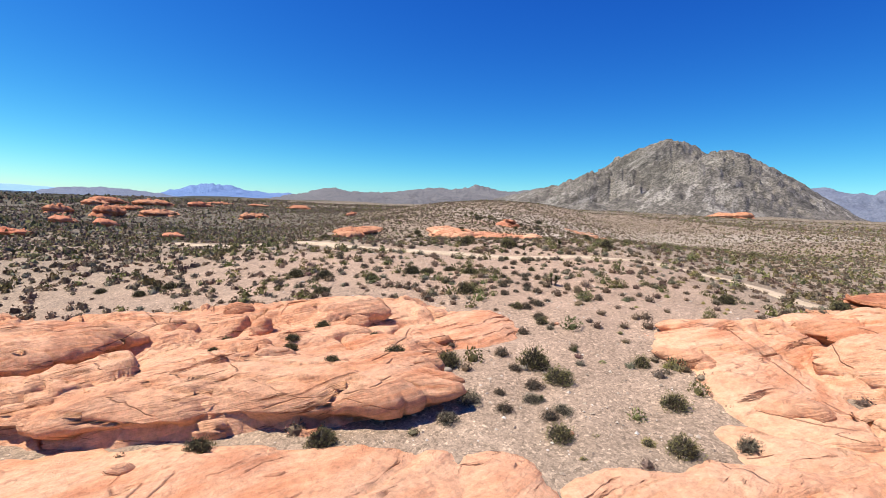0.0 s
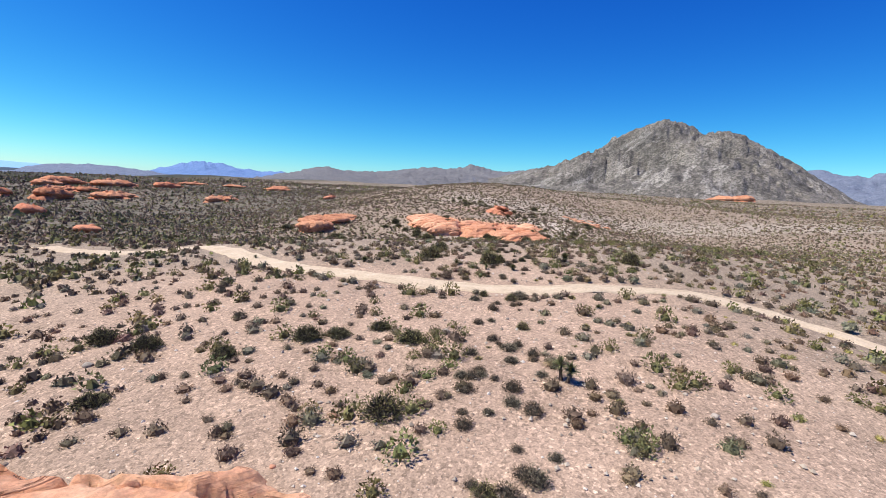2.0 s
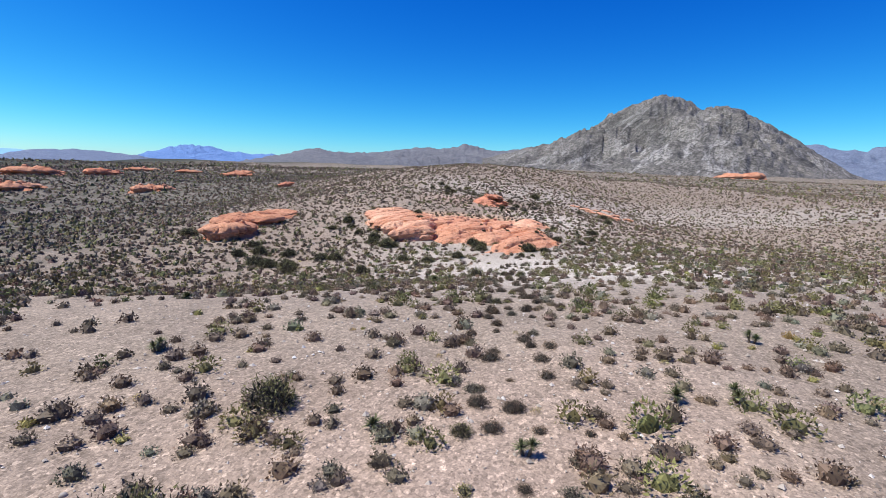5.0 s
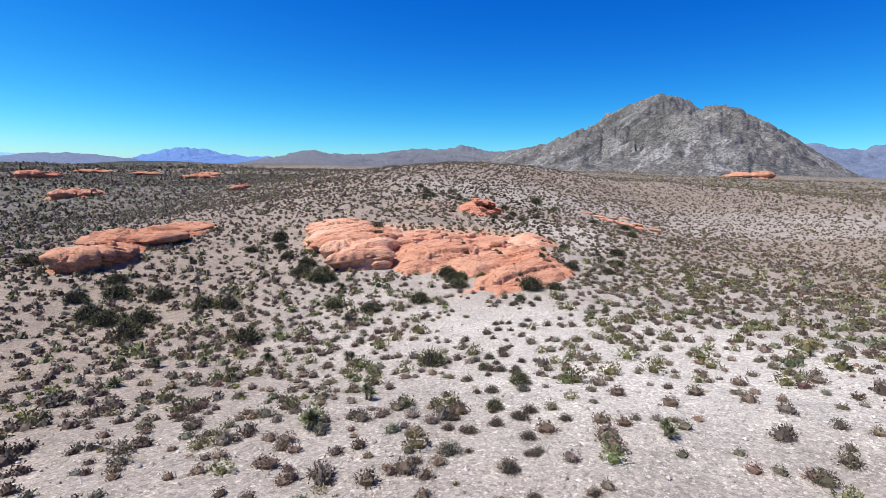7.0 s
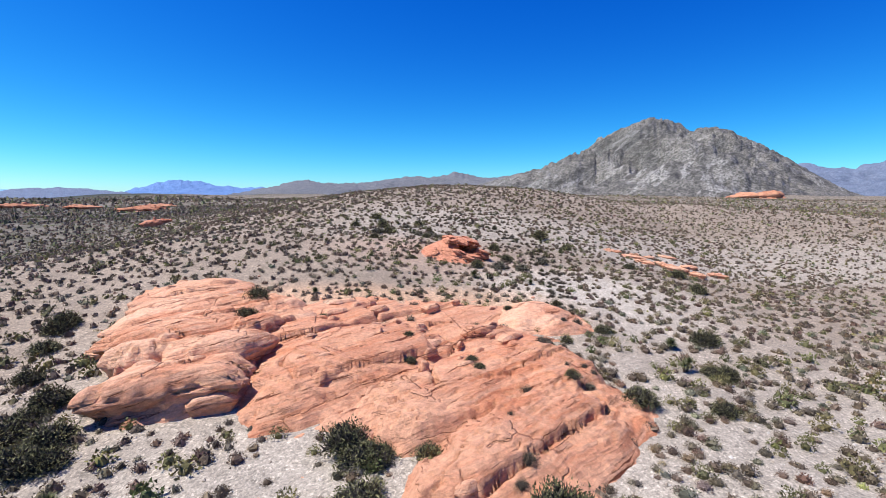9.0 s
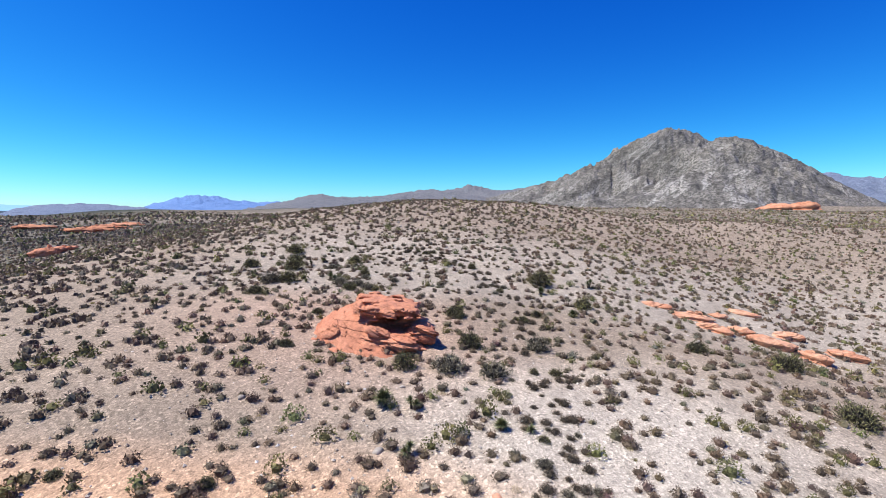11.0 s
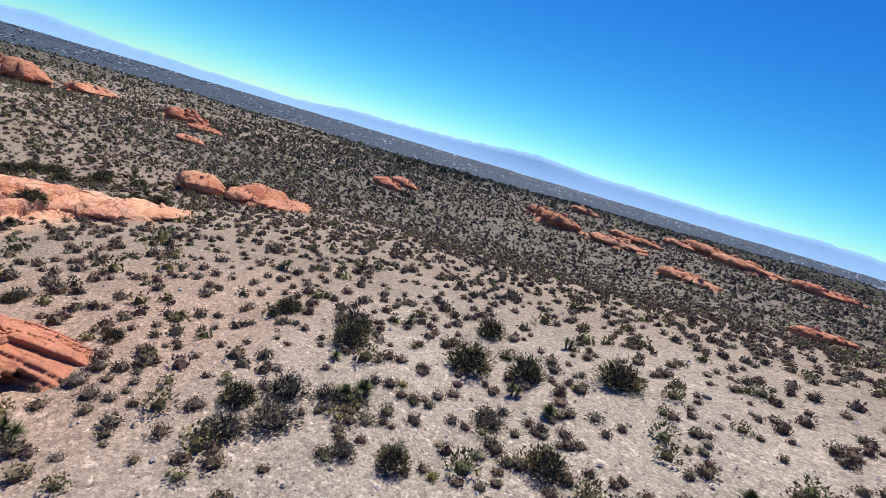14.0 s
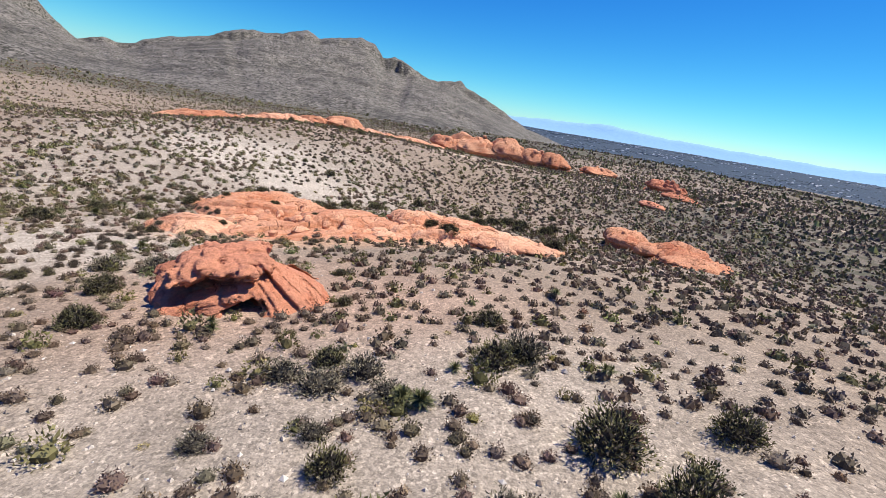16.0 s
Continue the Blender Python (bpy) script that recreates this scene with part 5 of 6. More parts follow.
def plant_points(kind, rng, share=1.0):
    """Leaves of one plant of unit radius, and its dense twiggy middle. share: how much of its detail is built."""
    _, _, (n, length, width, up, low), flat = KINDS[kind]
    if share > 0.9:
        leaves = blades(rng, n, 0.82, length, width, up, low, 1.0, flat)
        if kind == "grass_clump":
            return leaves, leaves[:0]
        inner = blades(rng, int(0.36 * n), 0.58, 0.22, 0.075, 0.35, -0.1, 1.0, flat)
        return leaves, np.concatenate([inner, heart(kind, rng, 2) * (0.6 if kind == "creosote_bush" else 0.95)])
    n = max(2, int(700 * share))
    # fewer leaves are drawn larger, so that the plant stays as dense
    long = min(0.10 + 1.1 * n ** -0.5, 0.5)
    leaves = blades(rng, n, 0.80, long, min(19.0 / n / long, (0.62 if n > 100 else 0.95) * long), up * 0.5, low, 1.0, flat)
    if kind == "grass_clump":
        return leaves, leaves[:0]
    level = 2 if n > 90 else 1 if n > 3 else 0
    return leaves, heart(kind, rng, level) * (1.0, 0.85 if kind == "creosote_bush" else 1.15, 0.75 if kind == "creosote_bush" else 1.12)[level]


def scatter():
    """All plants of the place: kind, x, y, size."""
    rng = np.random.default_rng(42)
    rows = []
    bands = ((0, 24, 2.0, 0.79), (24, 62, 2.0, 0.79), (62, 150, 0.8, 1.1), (150, 330, 0.125, 2.0))
    cell = {}
    for lo, hi, dens, grow in bands:
        n = int(dens * (60 + 2 * hi) * (200 + 2 * hi))
        x = rng.uniform(LINE[:, 0].min() - hi, LINE[:, 0].max() + hi, n)
        y = rng.uniform(LINE[:, 1].min() - hi, LINE[:, 1].max() + hi, n)
        area = (LINE[:, 0].max() - LINE[:, 0].min() + 2 * hi) * (LINE[:, 1].max() - LINE[:, 1].min() + 2 * hi)
        m = int(dens * area)
        x, y = x[:m], y[:m]
        d = from_line(x, y)
        ok = (d >= lo) & (d < hi)
        x, y, d = x[ok], y[ok], d[ok]
        thick = 0.62 + 0.55 * fbm(x / 11, y / 11, 3, 81) + 0.25 * fbm(x / 3, y / 3, 2, 83)
        # open gravel by the start, thicker on the hill flanks
        thick = thick * (0.62 + 0.38 * smooth(38, 51, y)) + 0.62 * smooth(112, 141, y) + 0.7 * smooth(0.0, 22.0, -x - 8) * smooth(59, 101, y) + 0.28 * smooth(18, 32, x) * smooth(59, 72, y) + 0.7 * smooth(16, 3, x) * smooth(86, 100, y) * smooth(126, 114, y) + 0.9 * smooth(3.2, 1.7, road_gap(x, y)) * smooth(14, 24, x + 40) * (y < 64)
        thick = thick * (1 - 0.93 * bare(x, y, 0.95)) * smooth(1.25, 1.9, road_gap(x, y)) * (1 - 0.35 * smooth(1, 0, np.hypot((x - 23) / 18, (y - 97) / 14)))
        ok = rng.random(len(x)) < thick
        x, y, d = x[ok], y[ok], d[ok]
        u = rng.random(len(x))
        hill = smooth(126, 141, y)
        left = smooth(-6, -30, x)
        green = smooth(-0.1, 0.5, fbm(x / 26, y / 26, 3, 88) + 0.5 * left)
        for i in range(len(x)):
            edges = (0.50 + 0.26 * hill[i], 0.64 + 0.16 * hill[i], 0.80 + 0.08 * hill[i], 0.865 + 0.03 * hill[i] - 0.28 * green[i] * (1 - hill[i] * (1 - left[i])), 0.965, 1.0)
            k = ("blackbrush", "brown_bush", "grey_bush", "snakeweed", "creosote_bush", "grass_clump")[next(j for j, e in enumerate(edges) if u[i] <= e)]
            a, b = KINDS[k][1]
            size = (a + (b - a) * rng.random() ** 1.4) * grow * (1 + 0.25 * left[i]) * (1 - 0.14 * hill[i])
            rows.append((k, x[i], y[i], size, d[i]))
    return rows


ALL_PLANTS = scatter()
rng = np.random.default_rng(5)

# the nearest of each kind stand as plants of their own
SINGLE = {"blackbrush": 250, "brown_bush": 90, "grey_bush": 90, "snakeweed": 50, "creosote_bush": 60, "grass_clump": 25, "dark_shrub": 90}
LABELS = {
    "blackbrush": "small dark blackbrush shrub on stony soil", "brown_bush": "dry brown twiggy bush on gravel", "grey_bush": "grey-green sage bush on gravel",
    "snakeweed": "yellow-green rounded snakeweed clump on gravel", "creosote_bush": "tall olive creosote bush with bare stems", "grass_clump": "dry straw-coloured grass clump", "dark_shrub": "dense dark green shrub beside the rocks"}
CATEGORY = {"grass_clump": "grass"}
# inner twigs are coloured near black to stand for shade within the plant
SHADED_TWIGS = plain("inner twigs with painted shade", (0.065, 0.056, 0.042), 0.95)
STEM = plain("grey twigs", (0.16, 0.125, 0.095), 0.85)
LEAF = {k: foliage(k + " leaves", KINDS[k][0]) for k in KINDS}


def tri_mesh(name, tris):
    return mesh_from(name, tris.reshape(-1, 3), np.arange(len(tris) * 3).reshape(-1, 3), False)


def model(kind, variant):
    """One plant with its stems and leaves, of unit radius."""
    r = np.random.default_rng(900 + variant * 17 + len(kind))
    top = new(kind)
    leaves, inner = plant_points(kind, r, 1.0)
    part("foliage", tri_mesh(kind + "_foliage", leaves), LEAF[kind], top)
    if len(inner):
        part("inner_wood", tri_mesh(kind + "_twigs", inner), SHADED_TWIGS, top, "tangled inner twigs, darkened for the shade inside")
    if kind == "creosote_bush":
        part("branchwork", tri_mesh(kind + "_branchwork", stems(r, 16, 0.72, 0.016)), STEM, top)
    tagged(top, LABELS[kind], CATEGORY.get(kind, "shrub"), kind.replace("_", " ") + " plants")
    return top


# plants picked out by place: kind, x, y, radius
BY_START = [('dark_shrub', -1.2, 29.1, 0.46), ('creosote_bush', 10.6, 29.4, 0.53), ('grey_bush', 12.2, 29.4, 0.42), ('dark_shrub', 1.7, 29.5, 0.52), ('grey_bush', 4.8, 30.6, 0.42), ('grey_bush', 8.1, 31.3, 0.38), ('grey_bush', 5.4, 31.7, 0.53), ('creosote_bush', 11.5, 31.8, 0.56), ('dark_shrub', 1.3, 32, 0.32), ('dark_shrub', 3.1, 33.1, 0.46), ('dark_shrub', -2.9, 33.2, 0.22), ('creosote_bush', 8.4, 33.3, 0.63), ('dark_shrub', 3, 33.8, 0.46), ('dark_shrub', -0.6, 33.9, 0.35), ('creosote_bush', 4.8, 34.3, 0.56), ('creosote_bush', 7.8, 34.4, 0.7)]
BY_ROAD = [('dark_shrub', -0.7, 34.5, 0.33), ('creosote_bush', 11.7, 34.8, 0.44), ('dark_shrub', -2.6, 35.2, 0.24), ('dark_shrub', 1.2, 35.7, 0.29), ('dark_shrub', 2, 35.7, 0.24), ('dark_shrub', -3.8, 36.1, 0.3), ('dark_shrub', -0.2, 36.6, 0.4), ('creosote_bush', 5.7, 44.1, 0.79), ('dark_shrub', -2.5, 44.8, 0.58), ('dark_shrub', 20.4, 44.8, 0.69), ('dark_shrub', -13.9, 46.2, 0.51), ('dark_shrub', 28.4, 46.7, 0.83), ('dark_shrub', -17.3, 47.6, 0.48), ('dark_shrub', -0.1, 47.7, 0.59), ('dark_shrub', -13, 47.9, 0.65), ('dark_shrub', -3.3, 48.6, 0.65)]
BY_ROADSIDE = [('dark_shrub', 6.1, 48.8, 0.65), ('dark_shrub', 2.3, 49.1, 0.68), ('dark_shrub', -5.4, 49.4, 0.75), ('dark_shrub', 3.3, 49.6, 0.6), ('dark_shrub', -15.6, 50, 0.56), ('dark_shrub', 4.8, 50.4, 0.55), ('creosote_bush', 10.2, 63.5, 0.94), ('creosote_bush', 20, 64.7, 0.99), ('creosote_bush', 6.3, 65, 0.97), ('creosote_bush', 6.9, 69.3, 0.83), ('dark_shrub', 9.5, 82.3, 0.33), ('creosote_bush', 14.1, 99.9, 1.01), ('creosote_bush', 3, 106.6, 1.12), ('creosote_bush', -4.8, 107.7, 1.27), ('dark_shrub', -8.1, 110.5, 1.22), ('dark_shrub', -6, 110.9, 1.34)]
BY_WASH = [('dark_shrub', -9.8, 111.5, 1.4), ('dark_shrub', 9.6, 112.2, 1.09), ('dark_shrub', -1.1, 113.4, 1.08), ('dark_shrub', 6.7, 113.6, 1.01), ('dark_shrub', -2.9, 113.7, 1.18), ('dark_shrub', 13, 113.9, 1.09), ('dark_shrub', -12.8, 114.2, 1.17), ('dark_shrub', -7.3, 115.7, 1.12), ('dark_shrub', 21.7, 115.9, 1.31), ('dark_shrub', -10.9, 115.9, 1.24), ('dark_shrub', 23.7, 116.1, 0.78), ('dark_shrub', 16.1, 117.1, 1.08), ('dark_shrub', -12.7, 118.8, 1.1), ('dark_shrub', 16.4, 119.2, 0.88), ('dark_shrub', 18.1, 119.3, 0.61), ('dark_shrub', 15.8, 119.3, 1.13)]
BY_SLAB = [('dark_shrub', 4.1, 119.6, 1.24), ('dark_shrub', 4.9, 119.9, 0.96), ('dark_shrub', 15.2, 119.9, 1.13), ('dark_shrub', 4, 121.2, 1.11), ('dark_shrub', 2, 121.5, 1.21), ('dark_shrub', -22.6, 122.2, 1.56), ('dark_shrub', 30.1, 122.2, 0.77), ('dark_shrub', 26.8, 122.6, 0.95), ('dark_shrub', 1.9, 122.7, 0.91), ('dark_shrub', 2, 123.8, 1.07), ('dark_shrub', 20.3, 124.1, 0.33), ('dark_shrub', 20, 124.7, 0.41), ('dark_shrub', 10.2, 125.3, 0.64), ('dark_shrub', -0.5, 125.7, 0.89), ('dark_shrub', 17.2, 125.8, 0.37), ('dark_shrub', 32.5, 125.9, 0.85)]
BY_SLABSIDE = [('dark_shrub', 32, 126.2, 0.76), ('dark_shrub', -4.6, 127.3, 0.81), ('dark_shrub', 17, 128.1, 0.36), ('dark_shrub', -2.1, 128.7, 0.97), ('dark_shrub', 7.9, 130.1, 0.91), ('dark_shrub', 34.1, 130.6, 1.1), ('dark_shrub', -3, 130.7, 0.96), ('dark_shrub', 28.2, 130.8, 0.73), ('dark_shrub', -3, 131.4, 1.12), ('dark_shrub', 11.8, 131.6, 0.36), ('dark_shrub', 7.4, 133.2, 1.03), ('dark_shrub', 23, 133.2, 0.39), ('dark_shrub', 17.3, 136.8, 0.35), ('dark_shrub', 13, 136.9, 0.35), ('dark_shrub', 40.9, 143.4, 1.03), ('grey_bush', 26, 144.2, 0.85)]
BY_HILL = [('grey_bush', 24, 144.5, 0.97), ('creosote_bush', 22.1, 144.5, 0.68), ('dark_shrub', 16.5, 145.8, 0.46), ('dark_shrub', 25.1, 147.4, 0.85), ('grey_bush', 28.5, 147.8, 0.87), ('dark_shrub', 42.2, 149.4, 1.12), ('dark_shrub', 37.6, 149.9, 0.75), ('dark_shrub', 16.8, 150.2, 0.4), ('dark_shrub', 24.4, 151.3, 0.78), ('dark_shrub', 12.3, 152.8, 0.7), ('dark_shrub', 17.6, 155, 0.58), ('grey_bush', 12.3, 155.4, 0.91), ('grey_bush', 18.7, 155.5, 0.63), ('dark_shrub', 12.5, 155.6, 0.69), ('creosote_bush', 33, 155.6, 0.82), ('creosote_bush', 13.4, 155.8, 0.88)]
BY_HILLTOP = [('grey_bush', 16.8, 155.8, 0.72), ('grey_bush', 17.9, 156.2, 0.73), ('grey_bush', 16.4, 156.8, 0.55), ('grey_bush', 20.2, 158, 0.49), ('grey_bush', 18.1, 158.1, 0.41), ('brown_bush', 13.6, 158.4, 0.39), ('creosote_bush', 17.9, 159.2, 0.58), ('creosote_bush', 12.5, 159.6, 1.06), ('creosote_bush', 9.3, 159.7, 0.82), ('creosote_bush', 31, 160, 1.14), ('grey_bush', 15.2, 160.8, 0.64), ('creosote_bush', 12.2, 161.4, 0.77), ('creosote_bush', 16.6, 162.4, 0.72), ('creosote_bush', 11.2, 164.2, 0.87)]
CHOSEN = BY_START + BY_ROAD + BY_ROADSIDE + BY_WASH + BY_SLAB + BY_SLABSIDE + BY_HILL + BY_HILLTOP


def top_of(x, y):
    """Height of the ground or of the bare rock at a place."""
    return float(land(np.array([x]), np.array([y]))[0])


def rock_top(x, y, z):
    hit, at, *_ = scene.ray_cast(bpy.context.evaluated_depsgraph_get(), Vector((x, y, z + 25)), Vector((0, 0, -1)))
    return at.z if hit else z


bpy.context.view_layer.update()
by_kind = {}
for row in ALL_PLANTS:
    by_kind.setdefault(row[0], []).append(row)
spots = {}
for kind in KINDS:
    named = [(kind, x, y, s, 0.0) for k, x, y, s in CHOSEN if k == kind]
    rest = sorted((r for r in by_kind.get(kind, []) if r[4] < 30), key=lambda r: r[4])
    spots[kind] = named + rest[: max(0, SINGLE[kind] - len(named))]
taken = set()
MODELS = {kind: [model(kind, v) for v in range(4)] for kind in KINDS}
placed = []
for kind, rows in spots.items():
    for i, (_, x, y, s, d) in enumerate(rows):
        taken.add((kind, round(x, 4), round(y, 4)))
        z = top_of(x, y)
        on_rock = float(bare(np.array([x]), np.array([y]), 1.1)[0]) > 0.05
        placed.append((kind, i, x, y, rock_top(x, y, z) if on_rock else z, s))
used_first = {}
for kind, i, x, y, z, s in placed:
    v = i % 4
    m = pose(x, y, z - 0.04, 0, 0, rng.uniform(0, 360)) @ Matrix.Diagonal((s * rng.uniform(0.9, 1.1), s * rng.uniform(0.9, 1.1), s * rng.uniform(0.85, 1.15), 1))
    src = MODELS[kind][v]
    if (kind, v) not in used_first:
        used_first[(kind, v)] = m
        continue
    copy_thing(src, m)
for (kind, v), m in used_first.items():
    MODELS[kind][v].matrix_basis = m


def build_scrub():
    """The countless rest of the scrub, in three rings of falling detail."""
    r = np.random.default_rng(77)
    rest = [p for p in ALL_PLANTS if (p[0], round(p[1], 4), round(p[2], 4)) not in taken]
    rings = (("near_scrub", 0, 11, 0.21), ("side_scrub", 11, 20, 0.075), ("middle_scrub", 20, 38, 0.03), ("outer_scrub", 38, 80, 0.006), ("far_scrub", 80, 400, 0.001))
    for name, lo, hi, share in rings:
        chunks, tints = [], []
        for kind in KINDS:
            rows = [p for p in rest if p[0] == kind and lo <= p[4] < hi]
            if not rows:
                continue
            x, y, s = (np.array([p[k] for p in rows]) for k in (1, 2, 3))
            z = land(x, y) - 0.03
            nv = 6
            pick = r.integers(0, nv, len(rows))
            ang = r.uniform(0, 2 * np.pi, len(rows))
            for v in range(nv):
                leaves, inner = plant_points(kind, r, share)
                base = np.concatenate([leaves, inner])
                # the twiggy middle takes the leaf tone darkened, as painted inner shade
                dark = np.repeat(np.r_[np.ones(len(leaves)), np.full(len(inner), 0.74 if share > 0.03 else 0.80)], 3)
                on = pick == v
                if not on.any():
                    continue
                c, sn = np.cos(ang[on])[:, None, None], np.sin(ang[on])[:, None, None]
                k = s[on][:, None, None]
                bx_, by_, bz_ = base[None, ..., 0], base[None, ..., 1], base[None, ..., 2]
                P = np.stack([(bx_ * c - by_ * sn) * k + x[on][:, None, None], (bx_ * sn + by_ * c) * k + y[on][:, None, None], bz_ * k * r.uniform(0.9, 1.25, on.sum())[:, None, None] + z[on][:, None, None]], -1)
                chunks.append(P.reshape(-1, 3))
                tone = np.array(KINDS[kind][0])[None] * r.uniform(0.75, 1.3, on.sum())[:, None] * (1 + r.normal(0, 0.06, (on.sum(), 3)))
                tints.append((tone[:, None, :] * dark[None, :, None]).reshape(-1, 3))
        V = np.concatenate(chunks)
        me = mesh_from(name, V, np.arange(len(V)).reshape(-1, 3), False)
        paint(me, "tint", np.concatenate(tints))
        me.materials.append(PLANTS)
        tagged(new(name, me), "low dark desert scrub over stony ground", "scrub", kind="stuff")


build_scrub()

# ---------------------------------------------------------------- yuccas
YUCCA_LEAF = foliage("yucca blades", (0.135, 0.14, 0.06), 0.5)
YUCCA_DRY = plain("dry yucca skirt", (0.20, 0.155, 0.10), 0.9)
YUCCA_TRUNK = plain("yucca bark", (0.13, 0.095, 0.065), 0.9)


def rosette(r, n, length, low, high):
    """Stiff pointed blades round one point."""
    a = r.uniform(0, 2 * np.pi, n)
    e = np.radians(r.uniform(low, high, n))
    way = np.stack([np.cos(a) * np.cos(e), np.sin(a) * np.cos(e), np.sin(e)], -1)
    side = np.stack([-np.sin(a), np.cos(a), a * 0], -1)
    ln = (length * r.uniform(0.75, 1.1, n))[:, None]
    w = 0.028
    mid = way * ln * 0.45
    mid[:, 2] += 0.02
    tip = way * ln
    tip[:, 2] -= 0.05 * r.random(n)
    root = way * 0.03
    t1 = np.stack([root - side * w * 0.6, root + side * w * 0.6, mid + side * w], 1)
    t2 = np.stack([root - side * w * 0.6, mid + side * w, mid - side * w], 1)
    t3 = np.stack([mid - side * w, mid + side * w, tip], 1)
    return np.concatenate([t1, t2, t3])


def yucca(variant):
    r = np.random.default_rng(3000 + variant)
    top = new("yucca")
    heads = (1, 2, 1, 3)[variant]
    for h in range(heads):
        height = (0.25, 0.75, 0.55, 0.5)[variant] * r.uniform(0.8, 1.15)
        off = np.array([0.0, 0.0]) if heads == 1 else r.uniform(-0.32, 0.32, 2)
        bm = bmesh.new()
        bmesh.ops.create_cone(bm, cap_ends=True, segments=9, radius1=0.10, radius2=0.075, depth=height)
        bmesh.ops.subdivide_edges(bm, edges=[e for e in bm.edges if abs(e.verts[0].co.z - e.verts[1].co.z) > 0.1], cuts=4)
        for v in bm.verts:
            v.co += Vector((r.normal(0, 0.008) + off[0] * (0.6 + 0.4 * (v.co.z / height + 0.5)), r.normal(0, 0.008) + off[1] * (0.6 + 0.4 * (v.co.z / height + 0.5)), height / 2))
        me = bpy.data.meshes.new("yucca_trunk")
        bm.to_mesh(me)
        bm.free()
        part("trunk", me, YUCCA_TRUNK, top)
        skirt = rosette(r, 34, 0.38, -75, -20) + np.array([off[0], off[1], height * 0.95])
        skirt[..., 2] = np.maximum(skirt[..., 2], 0.01)
        part("dead_skirt", tri_mesh("yucca_skirt", skirt), YUCCA_DRY, top, "drooping dry brown leaves")
        head = rosette(r, 85, 0.62, -12, 88) + np.array([off[0], off[1], height])
        head[..., 2] = np.maximum(head[..., 2], 0.02)
        part("leaf_rosette", tri_mesh("yucca_rosette", head), YUCCA_LEAF, top, "spiky olive green blades")
    tagged(top, "spiky mojave yucca on a short shaggy trunk", "yucca", "yuccas")
    return top


YUCCAS = [yucca(v) for v in range(4)]
YUCCA_AT = [
    (10.9, 46.1, 1, 0.83), (8, 62.7, 0, 0.86), (4.9, 63.2, 0, 0.75), (5.5, 64.5, 1, 0.75), (9.4, 68.4, 0, 0.9), (12.5, 67.4, 1, 0.75), (15.6, 64.6, 3, 0.96), (17.7, 65.8, 0, 0.69), (9.8, 61.7, 1, 0.75), (11.6, 61.4, 3, 0.9),
    (9.4, 60.5, 0, 0.75), (6.6, 70.1, 0, 0.83), (1.9, 63.1, 3, 0.83), (1.2, 62.7, 0, 0.83), (32.5, 107.3, 0, 1.11), (25.2, 108.7, 0, 0.97), (10, 109.7, 0, 1.12), (8.3, 110.2, 1, 1.03), (4.3, 107.4, 0, 1.21), (10.4, 92.4, 3, 1.26),
    (20.2, 90.6, 1, 0.9), (11.8, 95.3, 1, 0.99), (17.4, 96.2, 1, 0.81), (0.3, 98.9, 0, 1.59), (0.4, 101.9, 1, 1.17), (5.7, 102.7, 3, 0.99), (9.9, 102.2, 1, 1.04), (15.7, 157.3, 3, 0.99), (16.3, 157.1, 3, 0.94), (10.6, 156.9, 1, 0.84),
    (8, 149.8, 1, 0.98), (9, 162.6, 1, 0.83), (14.5, 155.9, 0, 0.87), (31.8, 153.2, 3, 1.01), (15.9, 166.6, 3, 0.75), (14.1, 162.1, 3, 0.89), (13.4, 161.2, 1, 0.77), (21.8, 141.3, 3, 1.36), (25.8, 139.9, 3, 0.93), (26.8, 139.9, 0, 0.95),
    (22.7, 141.1, 1, 0.92), (22.7, 138.3, 1, 0.9), (20.8, 152.3, 1, 0.91), (9.6, 35.9, 0, 0.68), (7.6, 32, 0, 0.61), (-6, 65.2, 0, 0.8), (14.4, 53.9, 0, 0.76), (24.1, 60.1, 0, 0.8), (17.9, 69.6, 1, 0.83), (21.2, 74, 1, 0.83),
    (2.2, 72.8, 1, 0.83), (27.3, 69.4, 3, 0.83), (-7.3, 111.5, 3, 1.26), (-11.7, 113.8, 1, 1.21), (35.9, 118.2, 1, 1.04), (30.3, 98.5, 0, 0.96), (34.2, 92.9, 1, 0.83), (-6.1, 120.8, 1, 1.05), (6.4, 118.1, 3, 1.23), (3.9, 119.5, 1, 1.06),
    (10.3, 117.2, 1, 0.93),
]
rng = np.random.default_rng(12)
for q in range(40):
    d = rng.uniform(10, 60)
    k = rng.integers(0, len(LINE))
    a = rng.uniform(0, 2 * np.pi)
    x, y = LINE[k, 0] + d * math.cos(a), LINE[k, 1] + d * math.sin(a)
    if y > 60 and bare(np.array([x]), np.array([y]), 1.2)[0] < 0.01 and road_gap(np.array([x]), np.array([y]))[0] > 3:
        YUCCA_AT.append((x, y, int(rng.integers(0, 4)), rng.uniform(0.8, 1.35)))
first = set()
for x, y, v, s in YUCCA_AT:
    s *= 0.78
    m = pose(x, y, top_of(x, y) - 0.03, 0, 0, rng.uniform(0, 360)) @ Matrix.Diagonal((s, s, s * 0.9, 1))
    if v not in first:
        first.add(v)
        YUCCAS[v].matrix_basis = m
    else:
        copy_thing(YUCCAS[v], m)

# ---------------------------------------------------------------- stones
STONE = plain("pale limestone cobble", (0.36, 0.31, 0.255), 0.9, 0.2, 9.0)
RED_STONE = plain("broken red sandstone", (0.48, 0.24, 0.15), 0.9, 0.25, 9.0)


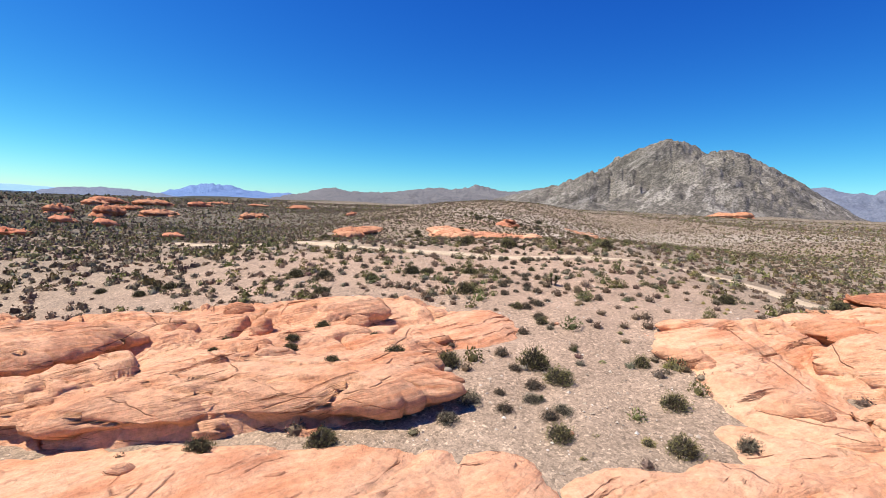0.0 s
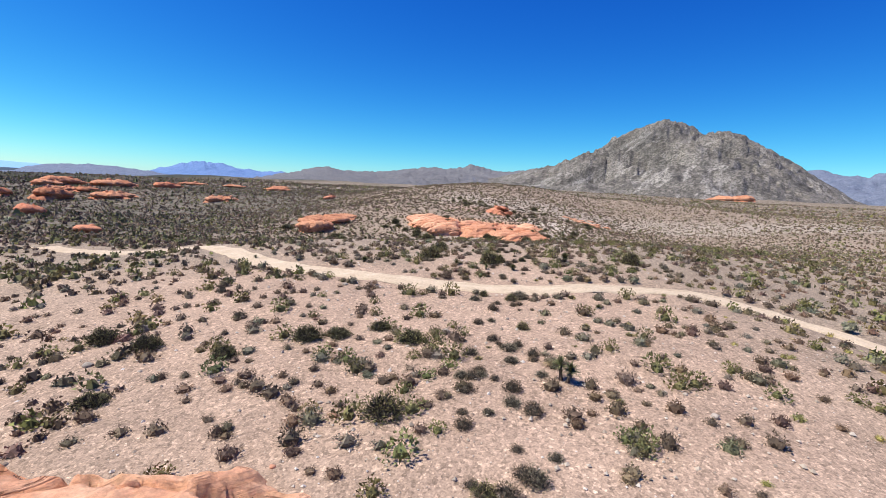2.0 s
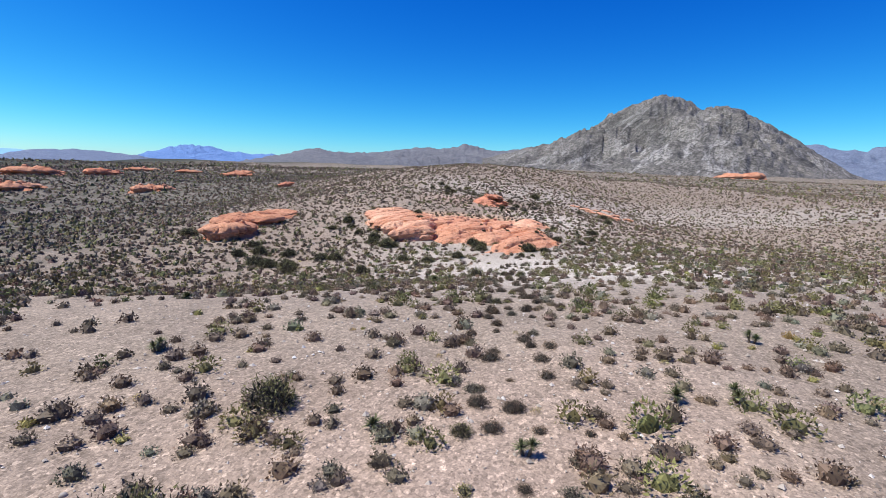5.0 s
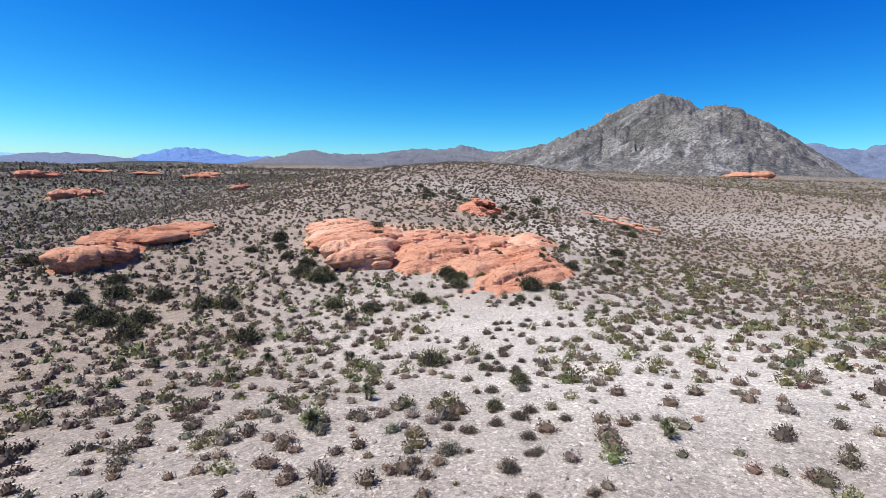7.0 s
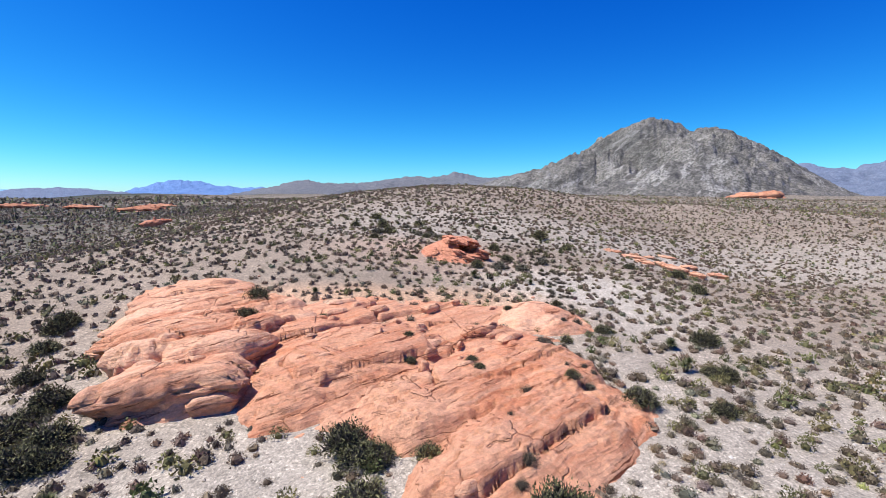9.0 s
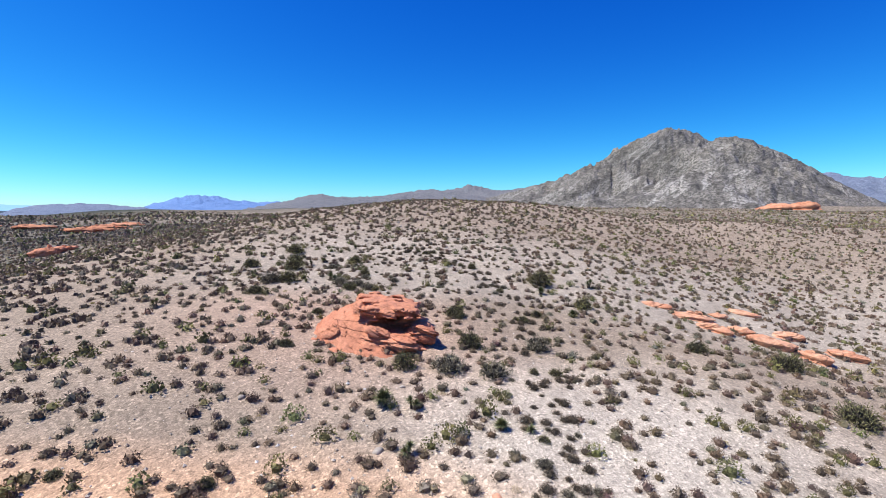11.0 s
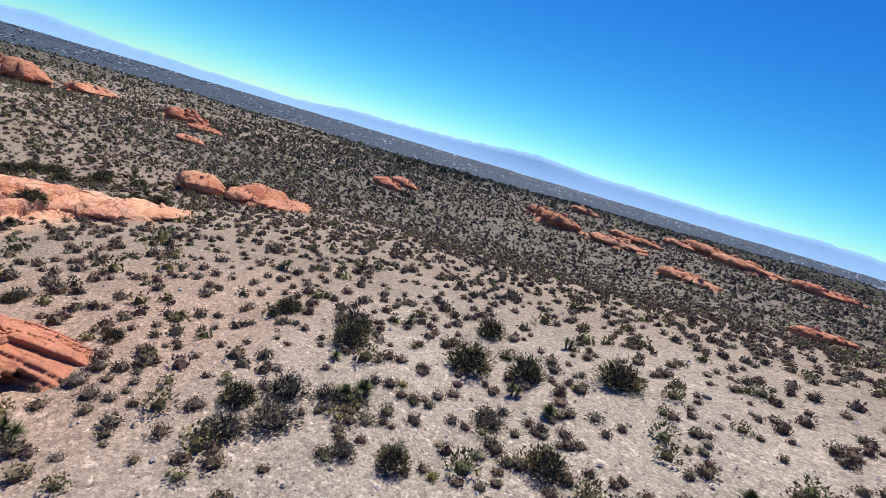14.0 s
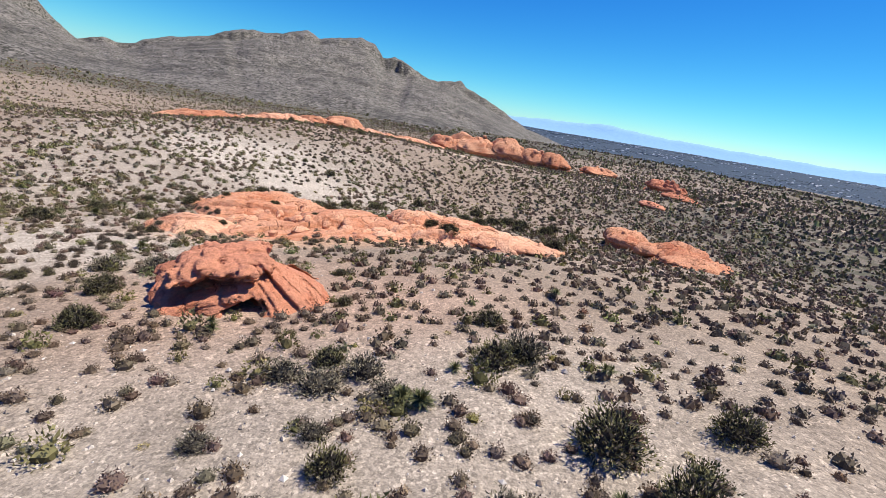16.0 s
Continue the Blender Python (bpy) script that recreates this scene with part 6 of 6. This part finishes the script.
def stone_mesh(seed):
    r = np.random.default_rng(seed)
    bm = bmesh.new()
    bmesh.ops.create_icosphere(bm, subdivisions=2, radius=1.0)
    for v in bm.verts:
        d = v.co.normalized()
        k = 1 + 0.35 * noise.noise(d * 1.3 + Vector((seed, 0, 0))) + 0.12 * noise.noise(d * 3.1 + Vector((0, seed, 0)))
        v.co = Vector((d.x * k, d.y * k * r.uniform(0.78, 0.82), d.z * k * 0.55))
    for f in bm.faces:
        f.smooth = True
    me = bpy.data.meshes.new("stone")
    bm.to_mesh(me)
    bm.free()
    return me


PALE = [stone_mesh(s) for s in range(6)]
RED = [stone_mesh(s + 20) for s in range(5)]
for me in PALE:
    me.materials.append(STONE)
for me in RED:
    me.materials.append(RED_STONE)
rng = np.random.default_rng(31)
for q in range(230):
    k = rng.integers(0, len(LINE))
    x, y = LINE[k, 0] + rng.normal(0, 11), LINE[k, 1] + rng.normal(0, 9) + 8
    near_rock = bare(np.array([x]), np.array([y]), 1.5)[0] > 0
    if bare(np.array([x]), np.array([y]), 1.0)[0] > 0.1 or road_gap(np.array([x]), np.array([y]))[0] < 2.2:
        continue
    s = 0.08 + 0.13 * rng.random() ** 3
    ob = new("stone", (RED if near_rock and rng.random() < 0.75 else PALE)[int(rng.integers(0, 5))])
    ob.matrix_basis = pose(x, y, top_of(x, y) + s * 0.12, rng.uniform(-15, 15), rng.uniform(-15, 15), rng.uniform(0, 360)) @ Matrix.Diagonal((s, s, s, 1))
    tagged(ob, "loose weathered stone half sunk in gravel", "stone", "loose stones")


def build_gravel():
    r = np.random.default_rng(91)
    n = 80000
    x, y = r.uniform(-20, 50, n), r.uniform(20, 186, n)
    d = from_line(x, y)
    ok = (d < 18) & (r.random(n) < np.clip(1.2 - d / 18, 0, 1)) & (bare(x, y, 1.0) < 0.3) & (road_gap(x, y) > 1.6)
    x, y = x[ok], y[ok]
    n = len(x)
    s = 0.024 + 0.075 * r.random(n) ** 5
    octa = np.array([(1, 0, 0), (0, 0.8, 0), (-0.9, 0.1, 0), (0, -0.85, 0), (0.1, 0.1, 0.7)], float)
    faces = np.array([(0, 1, 4), (1, 2, 4), (2, 3, 4), (3, 0, 4)])
    a = r.uniform(0, 2 * np.pi, n)
    j = octa[None] * (1 + r.normal(0, 0.22, (n, 5, 3)))
    c, sn = np.cos(a)[:, None], np.sin(a)[:, None]
    P = np.stack([j[..., 0] * c - j[..., 1] * sn, j[..., 0] * sn + j[..., 1] * c, j[..., 2]], -1) * s[:, None, None]
    P += np.stack([x, y, land(x, y) + 0.01], -1)[:, None]
    F = (faces[None] + (np.arange(n) * 5)[:, None, None]).reshape(-1, 3)
    me = mesh_from("gravel", P.reshape(-1, 3), F, False)
    m, nt, b = nodes_of("gravel stones")
    g = Graph(nt, b)
    g.colour(g.ramp(g.island(), (0.0, (0.24, 0.19, 0.145)), (0.4, (0.42, 0.35, 0.27)), (0.75, (0.54, 0.47, 0.385)), (1.0, (0.68, 0.63, 0.56))))
    g.rough(0.9)
    me.materials.append(m)
    tagged(new("gravel", me), "angular pale and pink gravel over the soil", "gravel", kind="stuff")


build_gravel()
